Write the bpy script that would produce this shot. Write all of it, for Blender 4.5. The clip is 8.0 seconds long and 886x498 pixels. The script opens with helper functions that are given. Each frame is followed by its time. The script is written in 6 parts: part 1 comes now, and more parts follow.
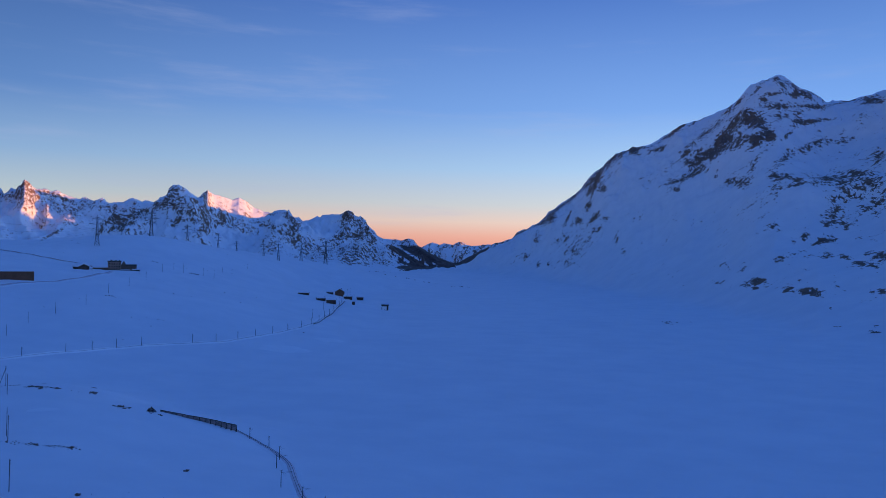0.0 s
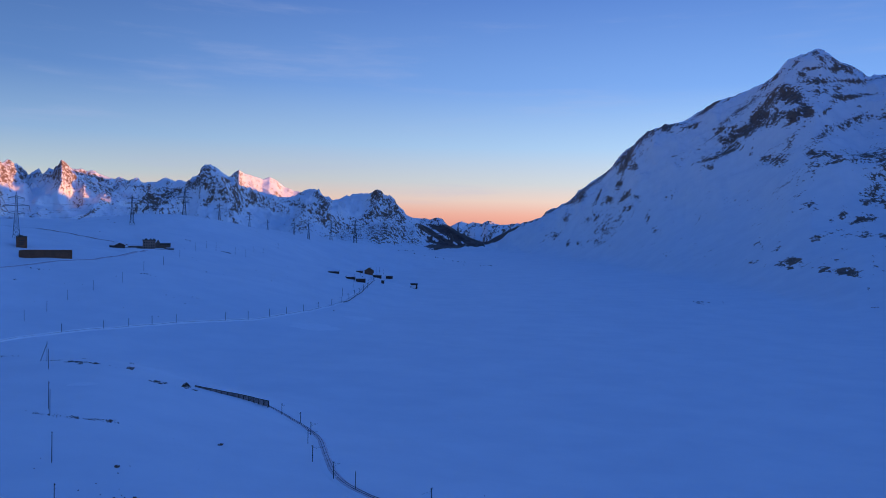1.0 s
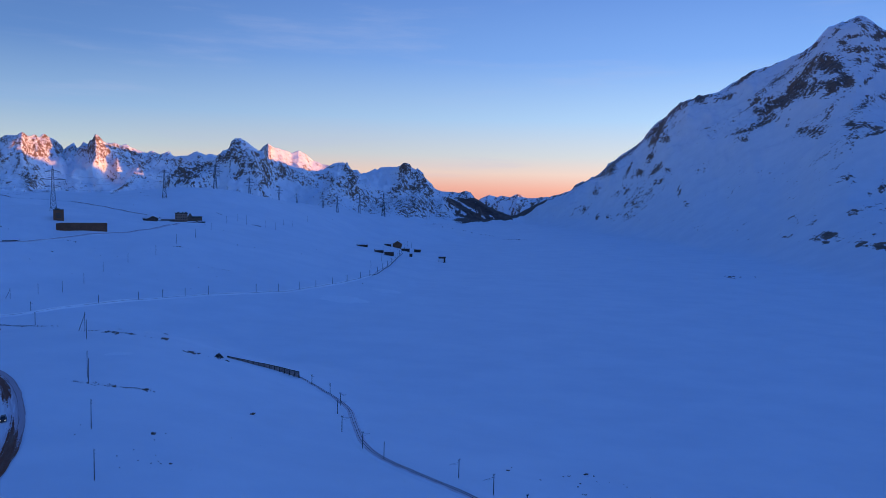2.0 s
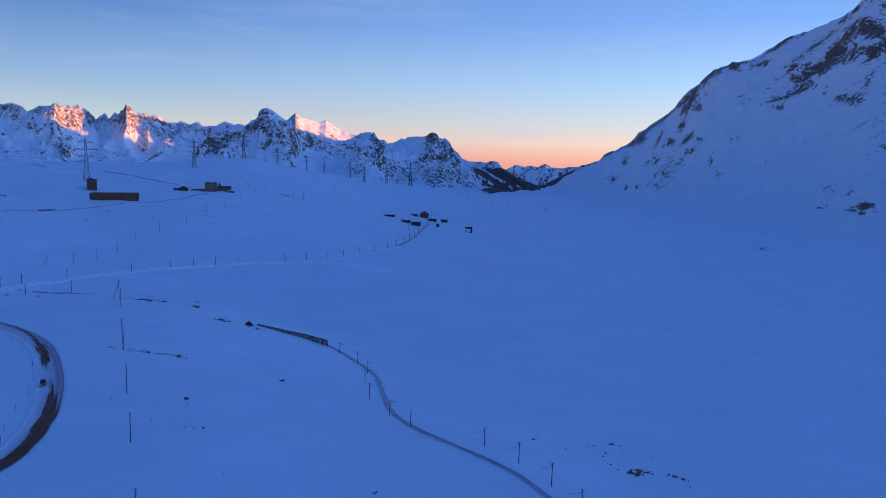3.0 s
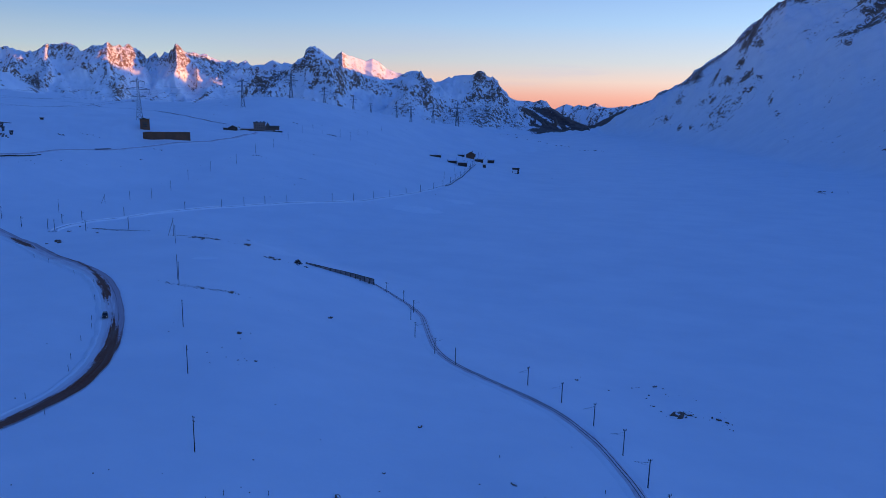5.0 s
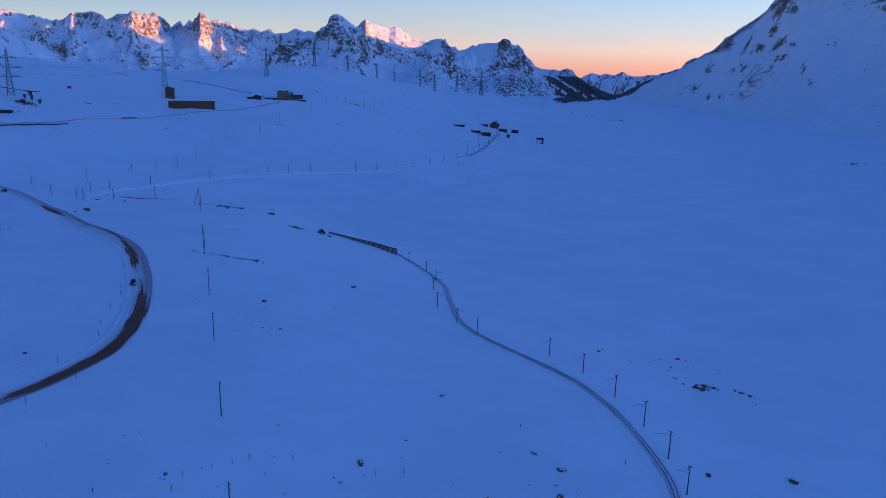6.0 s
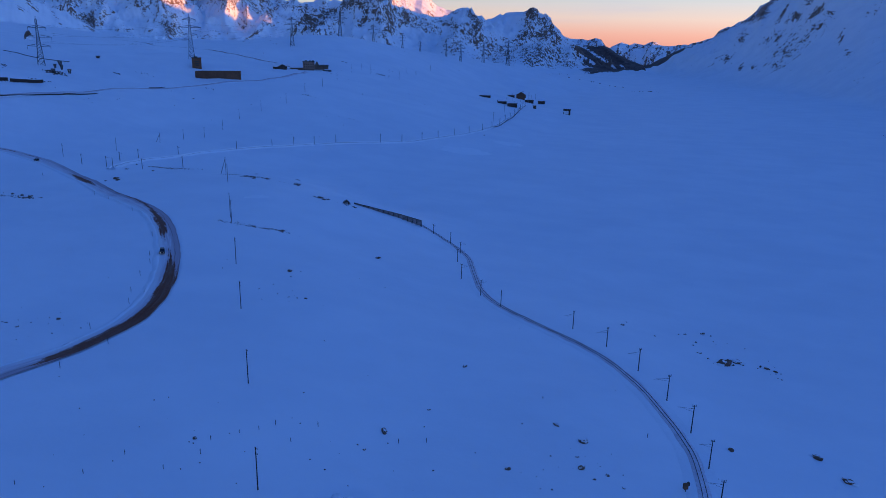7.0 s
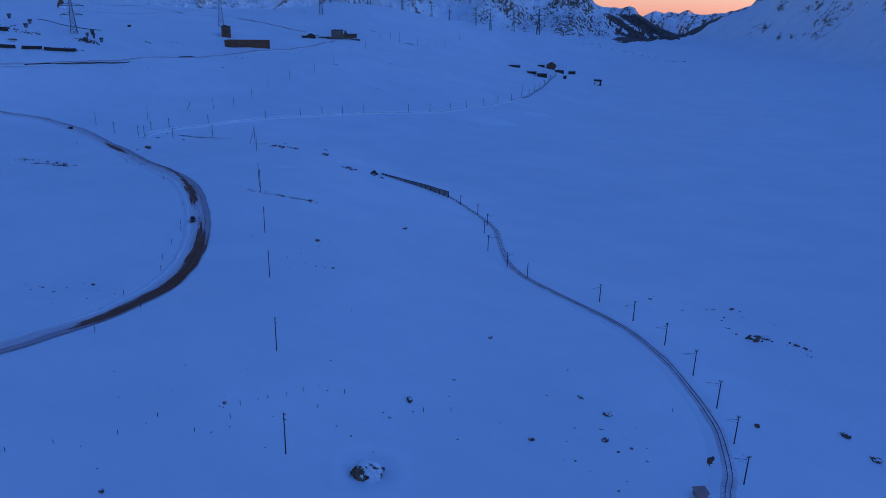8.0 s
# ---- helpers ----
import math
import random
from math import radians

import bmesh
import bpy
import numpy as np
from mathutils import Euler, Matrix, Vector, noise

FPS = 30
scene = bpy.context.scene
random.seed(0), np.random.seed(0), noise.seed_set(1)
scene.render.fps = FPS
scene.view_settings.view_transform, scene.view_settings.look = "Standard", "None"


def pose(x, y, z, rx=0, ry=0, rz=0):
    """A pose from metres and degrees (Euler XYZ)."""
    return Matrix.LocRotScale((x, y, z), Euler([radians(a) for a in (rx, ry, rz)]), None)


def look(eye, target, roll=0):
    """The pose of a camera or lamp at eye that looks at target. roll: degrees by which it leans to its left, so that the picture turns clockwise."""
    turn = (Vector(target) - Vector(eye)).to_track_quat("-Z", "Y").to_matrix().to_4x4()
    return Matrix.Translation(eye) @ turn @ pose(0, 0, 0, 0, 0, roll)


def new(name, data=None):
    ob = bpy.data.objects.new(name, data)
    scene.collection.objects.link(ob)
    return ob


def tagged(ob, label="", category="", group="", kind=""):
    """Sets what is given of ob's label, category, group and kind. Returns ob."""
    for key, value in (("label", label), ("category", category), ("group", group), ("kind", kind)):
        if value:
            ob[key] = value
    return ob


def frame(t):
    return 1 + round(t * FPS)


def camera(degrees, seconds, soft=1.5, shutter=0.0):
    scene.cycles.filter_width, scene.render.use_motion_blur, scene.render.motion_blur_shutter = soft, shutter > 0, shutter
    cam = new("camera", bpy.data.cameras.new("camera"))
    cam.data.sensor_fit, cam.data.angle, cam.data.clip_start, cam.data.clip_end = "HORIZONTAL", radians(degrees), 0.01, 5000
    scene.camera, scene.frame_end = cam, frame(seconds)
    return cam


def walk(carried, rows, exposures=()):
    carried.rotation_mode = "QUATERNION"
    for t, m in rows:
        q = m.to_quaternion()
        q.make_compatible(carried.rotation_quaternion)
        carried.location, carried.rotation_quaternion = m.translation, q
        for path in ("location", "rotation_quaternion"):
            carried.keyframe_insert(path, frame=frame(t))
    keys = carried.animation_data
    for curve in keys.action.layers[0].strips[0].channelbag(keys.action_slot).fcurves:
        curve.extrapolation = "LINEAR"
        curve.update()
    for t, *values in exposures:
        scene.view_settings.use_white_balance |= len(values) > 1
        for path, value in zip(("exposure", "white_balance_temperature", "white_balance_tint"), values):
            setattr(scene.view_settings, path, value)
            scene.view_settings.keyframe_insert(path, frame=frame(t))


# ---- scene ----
# A high alpine lake basin at dusk, seen from a drone that hovers and turns. Lake surface z = 0.
EYE_Z = 100.0
cam = camera(64.8, 8.0, 0.55)
PATH = [(0, 0.000, -0.234), (0.5, 1.069, -1.114), (1, 2.331, -2.012), (1.5, 3.480, -3.064),
        (3, 6.734, -6.732), (3.5, 7.762, -7.982), (4, 8.733, -9.234), (4.5, 9.590, -10.444),
        (6, 12.287, -14.134), (6.5, 13.337, -15.361), (7, 14.305, -16.496), (7.5, 15.295, -17.727),
        (8, 16.553, -18.897)]
LEAN = pose(0, 0, 0, 0, 0, 1.3)
walk(cam, [(t, pose(0, 0, EYE_Z, 90 + pitch, 0, yaw) @ LEAN) for t, yaw, pitch in PATH],
     exposures=[(0.0, -0.12), (1.5, -0.01), (4.5, 0.06), (8.0, 0.04)])

# ---- light ----
SUN_AZ, SUN_EL = 80.0, 2.0        # degrees clockwise from +y, and above the horizon
sun_data = bpy.data.lights.new("sun", "SUN")
sun_data.energy, sun_data.angle, sun_data.color = 6.0, radians(0.5), (1.0, 0.37, 0.02)
sun = new("sun", sun_data)
SUN_WAY = Vector((math.sin(radians(SUN_AZ)) * math.cos(radians(SUN_EL)), math.cos(radians(SUN_AZ)) * math.cos(radians(SUN_EL)), math.sin(radians(SUN_EL))))
sun.matrix_world = look(SUN_WAY * 3000, (0, 0, 0))

world = bpy.data.worlds.new("dusk")
scene.world = world
world.use_nodes = True
wn, wl = world.node_tree.nodes, world.node_tree.links
wn.clear()
w_out, w_bg = wn.new("ShaderNodeOutputWorld"), wn.new("ShaderNodeBackground")
w_co, w_xyz = wn.new("ShaderNodeTexCoord"), wn.new("ShaderNodeSeparateXYZ")
wl.new(w_co.outputs["Generated"], w_xyz.inputs[0])
w_ramp = wn.new("ShaderNodeValToRGB")
SKY = [(0.0, (0.76, 0.32, 0.30)), (0.014, (0.82, 0.40, 0.36)), (0.035, (0.79, 0.59, 0.56)), (0.06, (0.58, 0.62, 0.70)),
       (0.11, (0.36, 0.56, 0.86)), (0.19, (0.17, 0.36, 0.82)), (0.34, (0.066, 0.18, 0.60)), (0.6, (0.017, 0.105, 0.47)), (1.0, (0.009, 0.08, 0.43))]
while len(w_ramp.color_ramp.elements) < len(SKY):
    w_ramp.color_ramp.elements.new(0.5)
for e, (at, c) in zip(w_ramp.color_ramp.elements, SKY):
    e.position, e.color = at, (*c, 1)
wl.new(w_xyz.outputs["Z"], w_ramp.inputs[0])
w_sky = wn.new("ShaderNodeTexSky")
w_sky.sky_type, w_sky.sun_disc, w_sky.sun_elevation, w_sky.sun_rotation = "NISHITA", False, radians(SUN_EL), radians(SUN_AZ)
w_sky.altitude = 2300
w_mix = wn.new("ShaderNodeMix")
w_mix.data_type, w_mix.blend_type = "RGBA", "MIX"
w_mix.inputs["Factor"].default_value = 0.04
w_side = wn.new("ShaderNodeValToRGB")        # paler, greener band away from the valley
SKY_SIDE = [(0.0, (0.80, 0.60, 0.54)), (0.035, (0.82, 0.76, 0.70)), (0.062, (0.56, 0.71, 0.85)), (0.11, (0.31, 0.53, 0.90)), (0.19, (0.12, 0.29, 0.73)),
            (0.34, (0.05, 0.145, 0.49)), (0.6, (0.017, 0.105, 0.47)), (1.0, (0.009, 0.08, 0.43))]
while len(w_side.color_ramp.elements) < len(SKY_SIDE):
    w_side.color_ramp.elements.new(0.5)
for e, (at_, c) in zip(w_side.color_ramp.elements, SKY_SIDE):
    e.position, e.color = at_, (*c, 1)
wl.new(w_xyz.outputs["Z"], w_side.inputs[0])
w_dot = wn.new("ShaderNodeMapRange")
w_dot.interpolation_type = "SMOOTHSTEP"
w_dot.inputs["From Min"].default_value, w_dot.inputs["From Max"].default_value = 0.80, 0.99
wl.new(w_xyz.outputs["Y"], w_dot.inputs["Value"])
w_both = wn.new("ShaderNodeMix")
w_both.data_type = "RGBA"
wl.new(w_dot.outputs[0], w_both.inputs["Factor"])
wl.new(w_side.outputs[0], w_both.inputs["A"])
wl.new(w_ramp.outputs[0], w_both.inputs["B"])
wl.new(w_both.outputs["Result"], w_mix.inputs["A"])
wl.new(w_sky.outputs[0], w_mix.inputs["B"])
# the sky is brighter towards the sun's side and dimmer away from it
w_lean, w_tone = wn.new("ShaderNodeMapRange"), wn.new("ShaderNodeMix")
w_lean.inputs["From Min"].default_value, w_lean.inputs["From Max"].default_value = -1.0, 1.0
w_lean.inputs["To Min"].default_value, w_lean.inputs["To Max"].default_value = 0.6, 1.4
wl.new(w_xyz.outputs["X"], w_lean.inputs["Value"])
w_tone.data_type, w_tone.blend_type = "RGBA", "MULTIPLY"
w_tone.inputs["Factor"].default_value = 1.0
wl.new(w_mix.outputs["Result"], w_tone.inputs["A"]), wl.new(w_lean.outputs[0], w_tone.inputs["B"])
# the glow round the low sun
w_aim, w_glow, w_warm = wn.new("ShaderNodeVectorMath"), wn.new("ShaderNodeMapRange"), wn.new("ShaderNodeMix")
w_aim.operation = "DOT_PRODUCT"
w_aim.inputs[1].default_value = SUN_WAY
wl.new(w_co.outputs["Generated"], w_aim.inputs[0])
w_glow.interpolation_type = "SMOOTHSTEP"
w_glow.inputs["From Min"].default_value, w_glow.inputs["From Max"].default_value = 0.72, 1.0
w_glow.inputs["To Min"].default_value, w_glow.inputs["To Max"].default_value = 1.0, 2.4
wl.new(w_aim.outputs["Value"], w_glow.inputs["Value"])
w_warm.data_type, w_warm.blend_type = "RGBA", "MULTIPLY"
w_warm.inputs["Factor"].default_value = 1.0
wl.new(w_tone.outputs["Result"], w_warm.inputs["A"]), wl.new(w_glow.outputs[0], w_warm.inputs["B"])
# thin cirrus, stretched along the horizon
w_map, w_cir, w_veil, w_wisp = wn.new("ShaderNodeMapping"), wn.new("ShaderNodeTexNoise"), wn.new("ShaderNodeMapRange"), wn.new("ShaderNodeMix")
w_map.inputs["Scale"].default_value = (1.6, 1.6, 13.0)
w_map.inputs["Rotation"].default_value = (0.0, 0.10, 0.0)
wl.new(w_co.outputs["Generated"], w_map.inputs["Vector"]), wl.new(w_map.outputs[0], w_cir.inputs["Vector"])
w_cir.inputs["Scale"].default_value, w_cir.inputs["Detail"].default_value, w_cir.inputs["Roughness"].default_value = 2.2, 6, 0.6
w_veil.inputs["From Min"].default_value, w_veil.inputs["From Max"].default_value = 0.5, 0.85
w_veil.inputs["To Max"].default_value = 0.3
w_veil.interpolation_type = "SMOOTHSTEP"
wl.new(w_cir.outputs["Fac"], w_veil.inputs["Value"])
w_wisp.data_type = "RGBA"
w_wisp.inputs["B"].default_value = (0.45, 0.52, 0.78, 1)
wl.new(w_veil.outputs[0], w_wisp.inputs["Factor"]), wl.new(w_warm.outputs["Result"], w_wisp.inputs["A"])
wl.new(w_wisp.outputs["Result"], w_bg.inputs["Color"])
wl.new(w_bg.outputs[0], w_out.inputs[0])

# ---- shape of the land ----
PERM = np.random.RandomState(7).permutation(512)
GRAD = np.stack([np.cos(np.arange(512) * 2.39996), np.sin(np.arange(512) * 2.39996)], 1)


def perlin(x, y):
    xi, yi = np.floor(x).astype(int), np.floor(y).astype(int)
    xf, yf = x - xi, y - yi
    u, v = xf * xf * xf * (xf * (xf * 6 - 15) + 10), yf * yf * yf * (yf * (yf * 6 - 15) + 10)

    def g(i, j):
        k = GRAD[PERM[(PERM[(xi + i) & 511] + yi + j) & 511]]
        return k[..., 0] * (xf - i) + k[..., 1] * (yf - j)
    a, b = g(0, 0) * (1 - u) + g(1, 0) * u, g(0, 1) * (1 - u) + g(1, 1) * u
    return (a * (1 - v) + b * v) * 1.5


def fbm(x, y, size, octaves, gain=0.5):
    total, amp = np.zeros_like(x), 1.0
    for k in range(octaves):
        total = total + amp * perlin(x / size + 17.3 * k, y / size - 9.1 * k)
        size, amp = size / 2.03, amp * gain
    return total


def ridged(x, y, size, octaves, gain=0.5):
    total, amp, weight = np.zeros_like(x), 1.0, 1.0
    for k in range(octaves):
        n = (1 - np.abs(perlin(x / size + 31.7 * k, y / size + 12.9 * k))) ** 2
        total = total + amp * n * weight
        weight = np.clip(n * 1.6, 0, 1)
        size, amp = size / 2.1, amp * gain
    return total


def smooth(a, b, x):
    s = np.clip((x - a) / (b - a), 0, 1)
    return s * s * (3 - 2 * s)


def higher(a, b, k):
    return 0.5 * (a + b + np.sqrt((a - b) ** 2 + k * k) - k * 0.3)


# Low land west of the lake: bearing in degrees (left positive), distance, height
KNOLL = [(32, 60, 23), (32, 116, 20), (31, 160, 19), (32, 215, 20), (32, 290, 22), (32, 350, 23), (32, 438, 21.5), (29, 440, 20), (27, 425, 19.5), (25, 380, 20),
         (20, 330, 14), (21, 380, 17), (22, 250, 18), (22, 110, 17), (10, 150, 16), (0, 110, 17), (5, 220, 13)]
HAIRPIN = [(45, 150, 20), (38, 250, 20), (46, 390, 20), (42, 420, 18), (60, 300, 19), (47.5, 600, 22), (52, 560, 20), (58, 500, 20), (46, 450, 17), (75, 150, 26), (90, 60, 25), (60, 90, 23)]
TRACKBED = [(-10, 121, 15), (-7, 150, 14.5), (0, 190, 12), (6, 217, 10), (11, 251, 9), (13, 320, 7), (16, 365, 6.5), (22, 425, 5),
            (37, 535, 13), (31, 580, 13), (20, 640, 11), (13, 720, 9), (9, 920, 7), (8.5, 1280, 6), (28, 500, 7), (40, 520, 14)]
LAKE_EDGE = [(-20, 140, 9), (-9.6, 216, 6), (-20, 260, 0), (-5, 300, 0), (8, 400, -3), (16, 480, -3), (10, 600, -3), (5, 800, -4),
             (4, 1080, -1), (3, 1600, -4), (2.5, 2300, -4), (3, 2900, -8), (-2, 2800, -10), (7, 2850, -4), (-35, 200, 4), (-60, 150, 8), (-30, 400, -6), (-50, 400, -3), (-10, 700, -10)]
PASTURE = [(33, 700, 26), (29, 730, 36), (26, 780, 46), (25, 1000, 58), (27.3, 1040, 59), (32, 850, 57), (34, 880, 62), (44, 860, 66),
           (48, 720, 54), (40, 700, 38), (42, 560, 20), (20, 920, 46), (15, 1150, 44), (11, 1500, 36), (20, 1200, 82), (22.5, 1350, 106), (26.5, 1150, 82), (34, 960, 74), (17, 1600, 80), (10.5, 1750, 58), (13, 1560, 60),
           (34, 1300, 86), (42, 1200, 92), (55, 900, 90), (62, 660, 52), (75, 400, 30), (7.5, 2400, 4), (30, 1700, 84), (22, 1900, 80), (90, 500, 50),
           (14, 2400, 40), (25, 2700, 60), (37, 2300, 84), (48, 1900, 130)]
_c = np.array(KNOLL + HAIRPIN + TRACKBED + LAKE_EDGE + PASTURE, float)
_cx, _cy, _cz = -_c[:, 1] * np.sin(np.radians(_c[:, 0])), _c[:, 1] * np.cos(np.radians(_c[:, 0])), _c[:, 2]


def _kernel(d2):
    return 0.5 * d2 * np.log(d2 + 1e-6)


_n = len(_cx)
_m = np.zeros((_n + 3, _n + 3))
_m[:_n, :_n] = _kernel(((_cx[:, None] - _cx) ** 2 + (_cy[:, None] - _cy) ** 2) / 1e4) + np.eye(_n) * 0.05
_m[:_n, _n], _m[:_n, _n + 1], _m[:_n, _n + 2] = 1, _cx / 100, _cy / 100
_m[_n:, :_n] = _m[:_n, _n:].T
_w = np.linalg.solve(_m, np.concatenate([_cz, [0, 0, 0]]))


def low_land(x, y):
    z = _w[_n] + _w[_n + 1] * x / 100 + _w[_n + 2] * y / 100
    for i in range(_n):
        z = z + _w[i] * _kernel(((x - _cx[i]) ** 2 + (y - _cy[i]) ** 2) / 1e4)
    return z


# Crest lines: bearing, elevation angle from the hovering height, distance
# Past -33 it is unseen: added, and raised to keep the sun off
CREST_EAST = [(-180, 5, 1700), (-150, 5, 1700), (-110, 8, 1700), (-80, 13, 1700), (-60, 13, 1900), (-45, 18, 2400), (-36, 17, 2700), (-32.2, 11.6, 2650), (-29.9, 11.0, 2650), (-28.5, 10.9, 2620), (-27.3, 11.8, 2600),
              (-26.2, 12.5, 2590), (-25.4, 12.9, 2580), (-24.1, 12.7, 2590), (-23.2, 12.1, 2600), (-22.4, 11.3, 2620), (-20.8, 10.4, 2650), (-18.8, 9.7, 2680), (-16.7, 8.4, 2700),
              (-15.5, 8.1, 2700), (-14.2, 7.8, 2720), (-12.9, 6.9, 2750), (-12.0, 6.0, 2800), (-11.1, 4.8, 2840), (-9.8, 3.8, 2880), (-8.7, 3.0, 2900)]
CREST_EAST += [(-8.31, 2.73, 2950), (-7.74, 2.18, 2950), (-7.34, 1.92, 2950), (-6.95, 1.58, 2950), (-6.34, 1.35, 2950), (-5.74, 0.91, 2950), (-5.05, 0.51, 2950), (-4.43, 0.19, 2950), (-3.6, -0.2, 2970), (-2, -1.2, 3000), (0, -2.0, 3000), (4, -4, 3000)]
CREST_FRONT = [(-2, -9, 3300), (0.3, -4.5, 3350), (1.53, -1.82, 3384), (2.22, -1.56, 3399), (3.15, -1.05, 3420), (4.08, -0.26, 3442), (4.79, 0.43, 3463), (5.25, 0.69, 3477), (5.72, 1.13, 3491), (6.19, 1.56, 3500),
               (6.88, 1.99, 3500), (7.43, 2.2, 3500), (7.76, 2.55, 3500), (7.98, 2.58, 3500), (8.25, 2.4, 3500), (8.61, 2.26, 3500), (9.15, 2.29, 3500), (9.83, 2.28, 3500), (10.28, 2.14, 3490), (10.95, 1.77, 3468),
               (11.4, 1.58, 3453), (11.73, 1.93, 3442), (12.18, 2.05, 3427), (12.46, 2.44, 3418), (12.87, 2.56, 3404), (13.59, 2.41, 3380)]
CREST_FRONT += [(14.03, 2.22, 3365), (14.39, 2.0, 3353), (15.02, 1.85, 3332), (16.37, 1.94, 3290), (17.7, 2.13, 3257), (18.37, 2.5, 3240), (19.02, 3.0, 3224), (19.55, 3.42, 3211), (20.07, 3.79, 3200), (20.54, 4.11, 3200),
               (20.84, 4.27, 3200), (21.19, 4.21, 3200), (21.54, 3.95, 3200), (21.63, 3.52, 3200), (22.15, 3.33, 3192), (22.37, 2.98, 3181), (22.51, 2.37, 3174), (23.16, 2.01, 3141), (23.46, 2.17, 3127), (24.23, 1.85, 3092),
               (25.08, 1.65, 3063), (25.93, 1.37, 3035), (26.28, 0.85, 3024), (26.82, -0.32, 3006)]
CREST_FRONT += [(27.6, -0.7, 2980), (31, -0.8, 2900), (36.5, -0.5, 2700), (37.2, -0.08, 2600), (38.1, -0.07, 2500), (39.4, -0.15, 2420), (40.6, 0.5, 2380), (41.6, 1.2, 2340), (42.4, 1.65, 2320), (43.0, 1.85, 2300), (43.8, 2.3, 2290), (44.7, 2.9, 2280), (50, 5, 2200), (60, 6, 2100), (80, 7, 2000), (110, 7, 1900), (150, 6, 1800), (180, 5, 1700)]
CREST_BACK = [(9, -2, 4780), (10.94, 1.01, 4760), (12.77, 1.77, 4760), (13.67, 2.23, 4760), (14.58, 2.47, 4747), (15.25, 2.72, 4705), (15.83, 3.23, 4646), (16.37, 3.43, 4576), (16.9, 3.24, 4504), (17.61, 3.48, 4408),
              (18.27, 3.63, 4317), (18.75, 4.0, 4250), (19.37, 3.38, 4438), (19.9, 2.76, 4574), (21.65, 2.49, 4627), (22.5, 2.8, 4641), (23.36, 2.82, 4658), (24.08, 2.92, 4675), (24.84, 2.72, 4693), (25.56, 2.61, 4709),
              (26.09, 2.89, 4720), (26.64, 2.7, 4720), (27.12, 2.93, 4720), (27.62, 2.66, 4720), (28.27, 2.84, 4720), (28.82, 3.23, 4737), (29.54, 3.29, 4649), (30.33, 3.33, 4535), (30.71, 3.64, 4474)]
CREST_BACK += [(31.04, 3.93, 4421), (31.25, 3.61, 4484), (31.54, 3.2, 4560), (31.81, 3.38, 4562), (32.22, 2.88, 4562), (32.43, 3.19, 4590), (32.82, 3.06, 4631), (33.06, 2.84, 4637), (33.34, 3.19, 4575), (33.77, 3.57, 4490),
              (34.32, 3.74, 4395), (35.06, 3.66, 4233), (35.61, 3.74, 4100), (35.97, 3.65, 4100), (36.52, 3.54, 4114), (36.96, 3.28, 4134), (37.25, 3.15, 4147), (37.69, 3.43, 4223), (38.1, 3.64, 4299), (38.8, 3.48, 4369),
              (39.07, 3.5, 4307), (39.48, 3.44, 4194), (40.01, 3.15, 4207), (40.42, 2.9, 4285), (40.7, 2.81, 4308), (41.49, 3.06, 4345), (42.2, 3.2, 4450), (44, 3.6, 4500), (50, 4, 4400), (70, 5, 3800)]
# Up to -6 a hidden ridge added to block the sun; beyond, a wooded slope
CREST_SCREEN_SPUR = [(-26, 11.0, 3300), (-20, 9.2, 3350), (-16, 7.4, 3400), (-13.5, 6.2, 3500), (-12, 5.2, 3600), (-10.5, 4.0, 3650), (-9, 2.9, 3650), (-7.5, 1.8, 3620), (-6, 0.9, 3600), (-4.1, 0.12, 3600), (-3.25, -0.27, 3600), (-2.2, -0.82, 3600), (-1.34, -1.25, 3600), (-0.7, -1.5, 3600), (0.0, -1.85, 3600), (1.0, -2.3, 3600), (2, -4, 3600)]
CREST_FAR = [(-14, 0.3, 4800), (-5, 0.3, 4800), (-4.43, 0.19, 4800), (-3.86, 0.36, 4800), (-3.2, 0.3, 4800), (-2.57, 0.1, 4800), (-1.9, 0.18, 4800), (-1.38, 0.38, 4800), (-0.8, 0.1, 4800), (-0.06, 0.19, 4800), (0.3, 0.08, 4800), (0.83, 0.23, 4800), (1.2, 0.07, 4780), (1.83, -0.15, 4770), (4, 0.1, 4760), (12, 0.3, 4750), (20, 0.0, 4750)]
CREST_WOODED = [(-6, -3.2, 3600), (-4, -2.6, 3600), (-1.8, -1.7, 3700), (-0.9, -1.3, 3750), (0.0, -0.97, 3780), (1.15, -0.55, 3820), (2.07, -0.02, 3860), (2.45, 0.4, 3900), (2.85, 0.5, 3900), (3.43, 0.3, 3900), (3.9, 0.45, 3900), (4.34, 0.42, 3900), (4.8, 0.45, 3900), (6, 0.6, 3900), (9, 0.5, 3900), (12, 0, 3900)]


def massif(az, r, crest, foot, foot_z, power, back=0.55, jag=0.0, bend=0.0):
    a = np.array(crest, float)
    a = a[np.argsort(a[:, 0])]
    az = az + bend * smooth(0.01, 0.12, 1 - r / np.interp(az, a[:, 0], a[:, 2]))      # spurs wander on their way down
    top = EYE_Z + np.interp(az, a[:, 0], np.tan(np.radians(a[:, 1])) * a[:, 2], left=-2500, right=-2500)
    top = top + jag * fbm(az + 50, 0 * az + 3.3, 0.9, 5, 0.62)      # broken skyline
    rc = np.interp(az, a[:, 0], a[:, 2])
    f = np.array(foot, float)
    rf = np.interp(az, f[:, 0], f[:, 1])
    s = np.clip((r - rf) / (rc - rf), 0, 1)
    up = foot_z + (top - foot_z) * s ** power
    down = top - (r - rc) * back
    z = np.where(r < rc, up, down)
    z = np.where(r < rf, foot_z - (rf - r) * 0.4, z)
    return np.where(top < -1000, -600.0, z), s


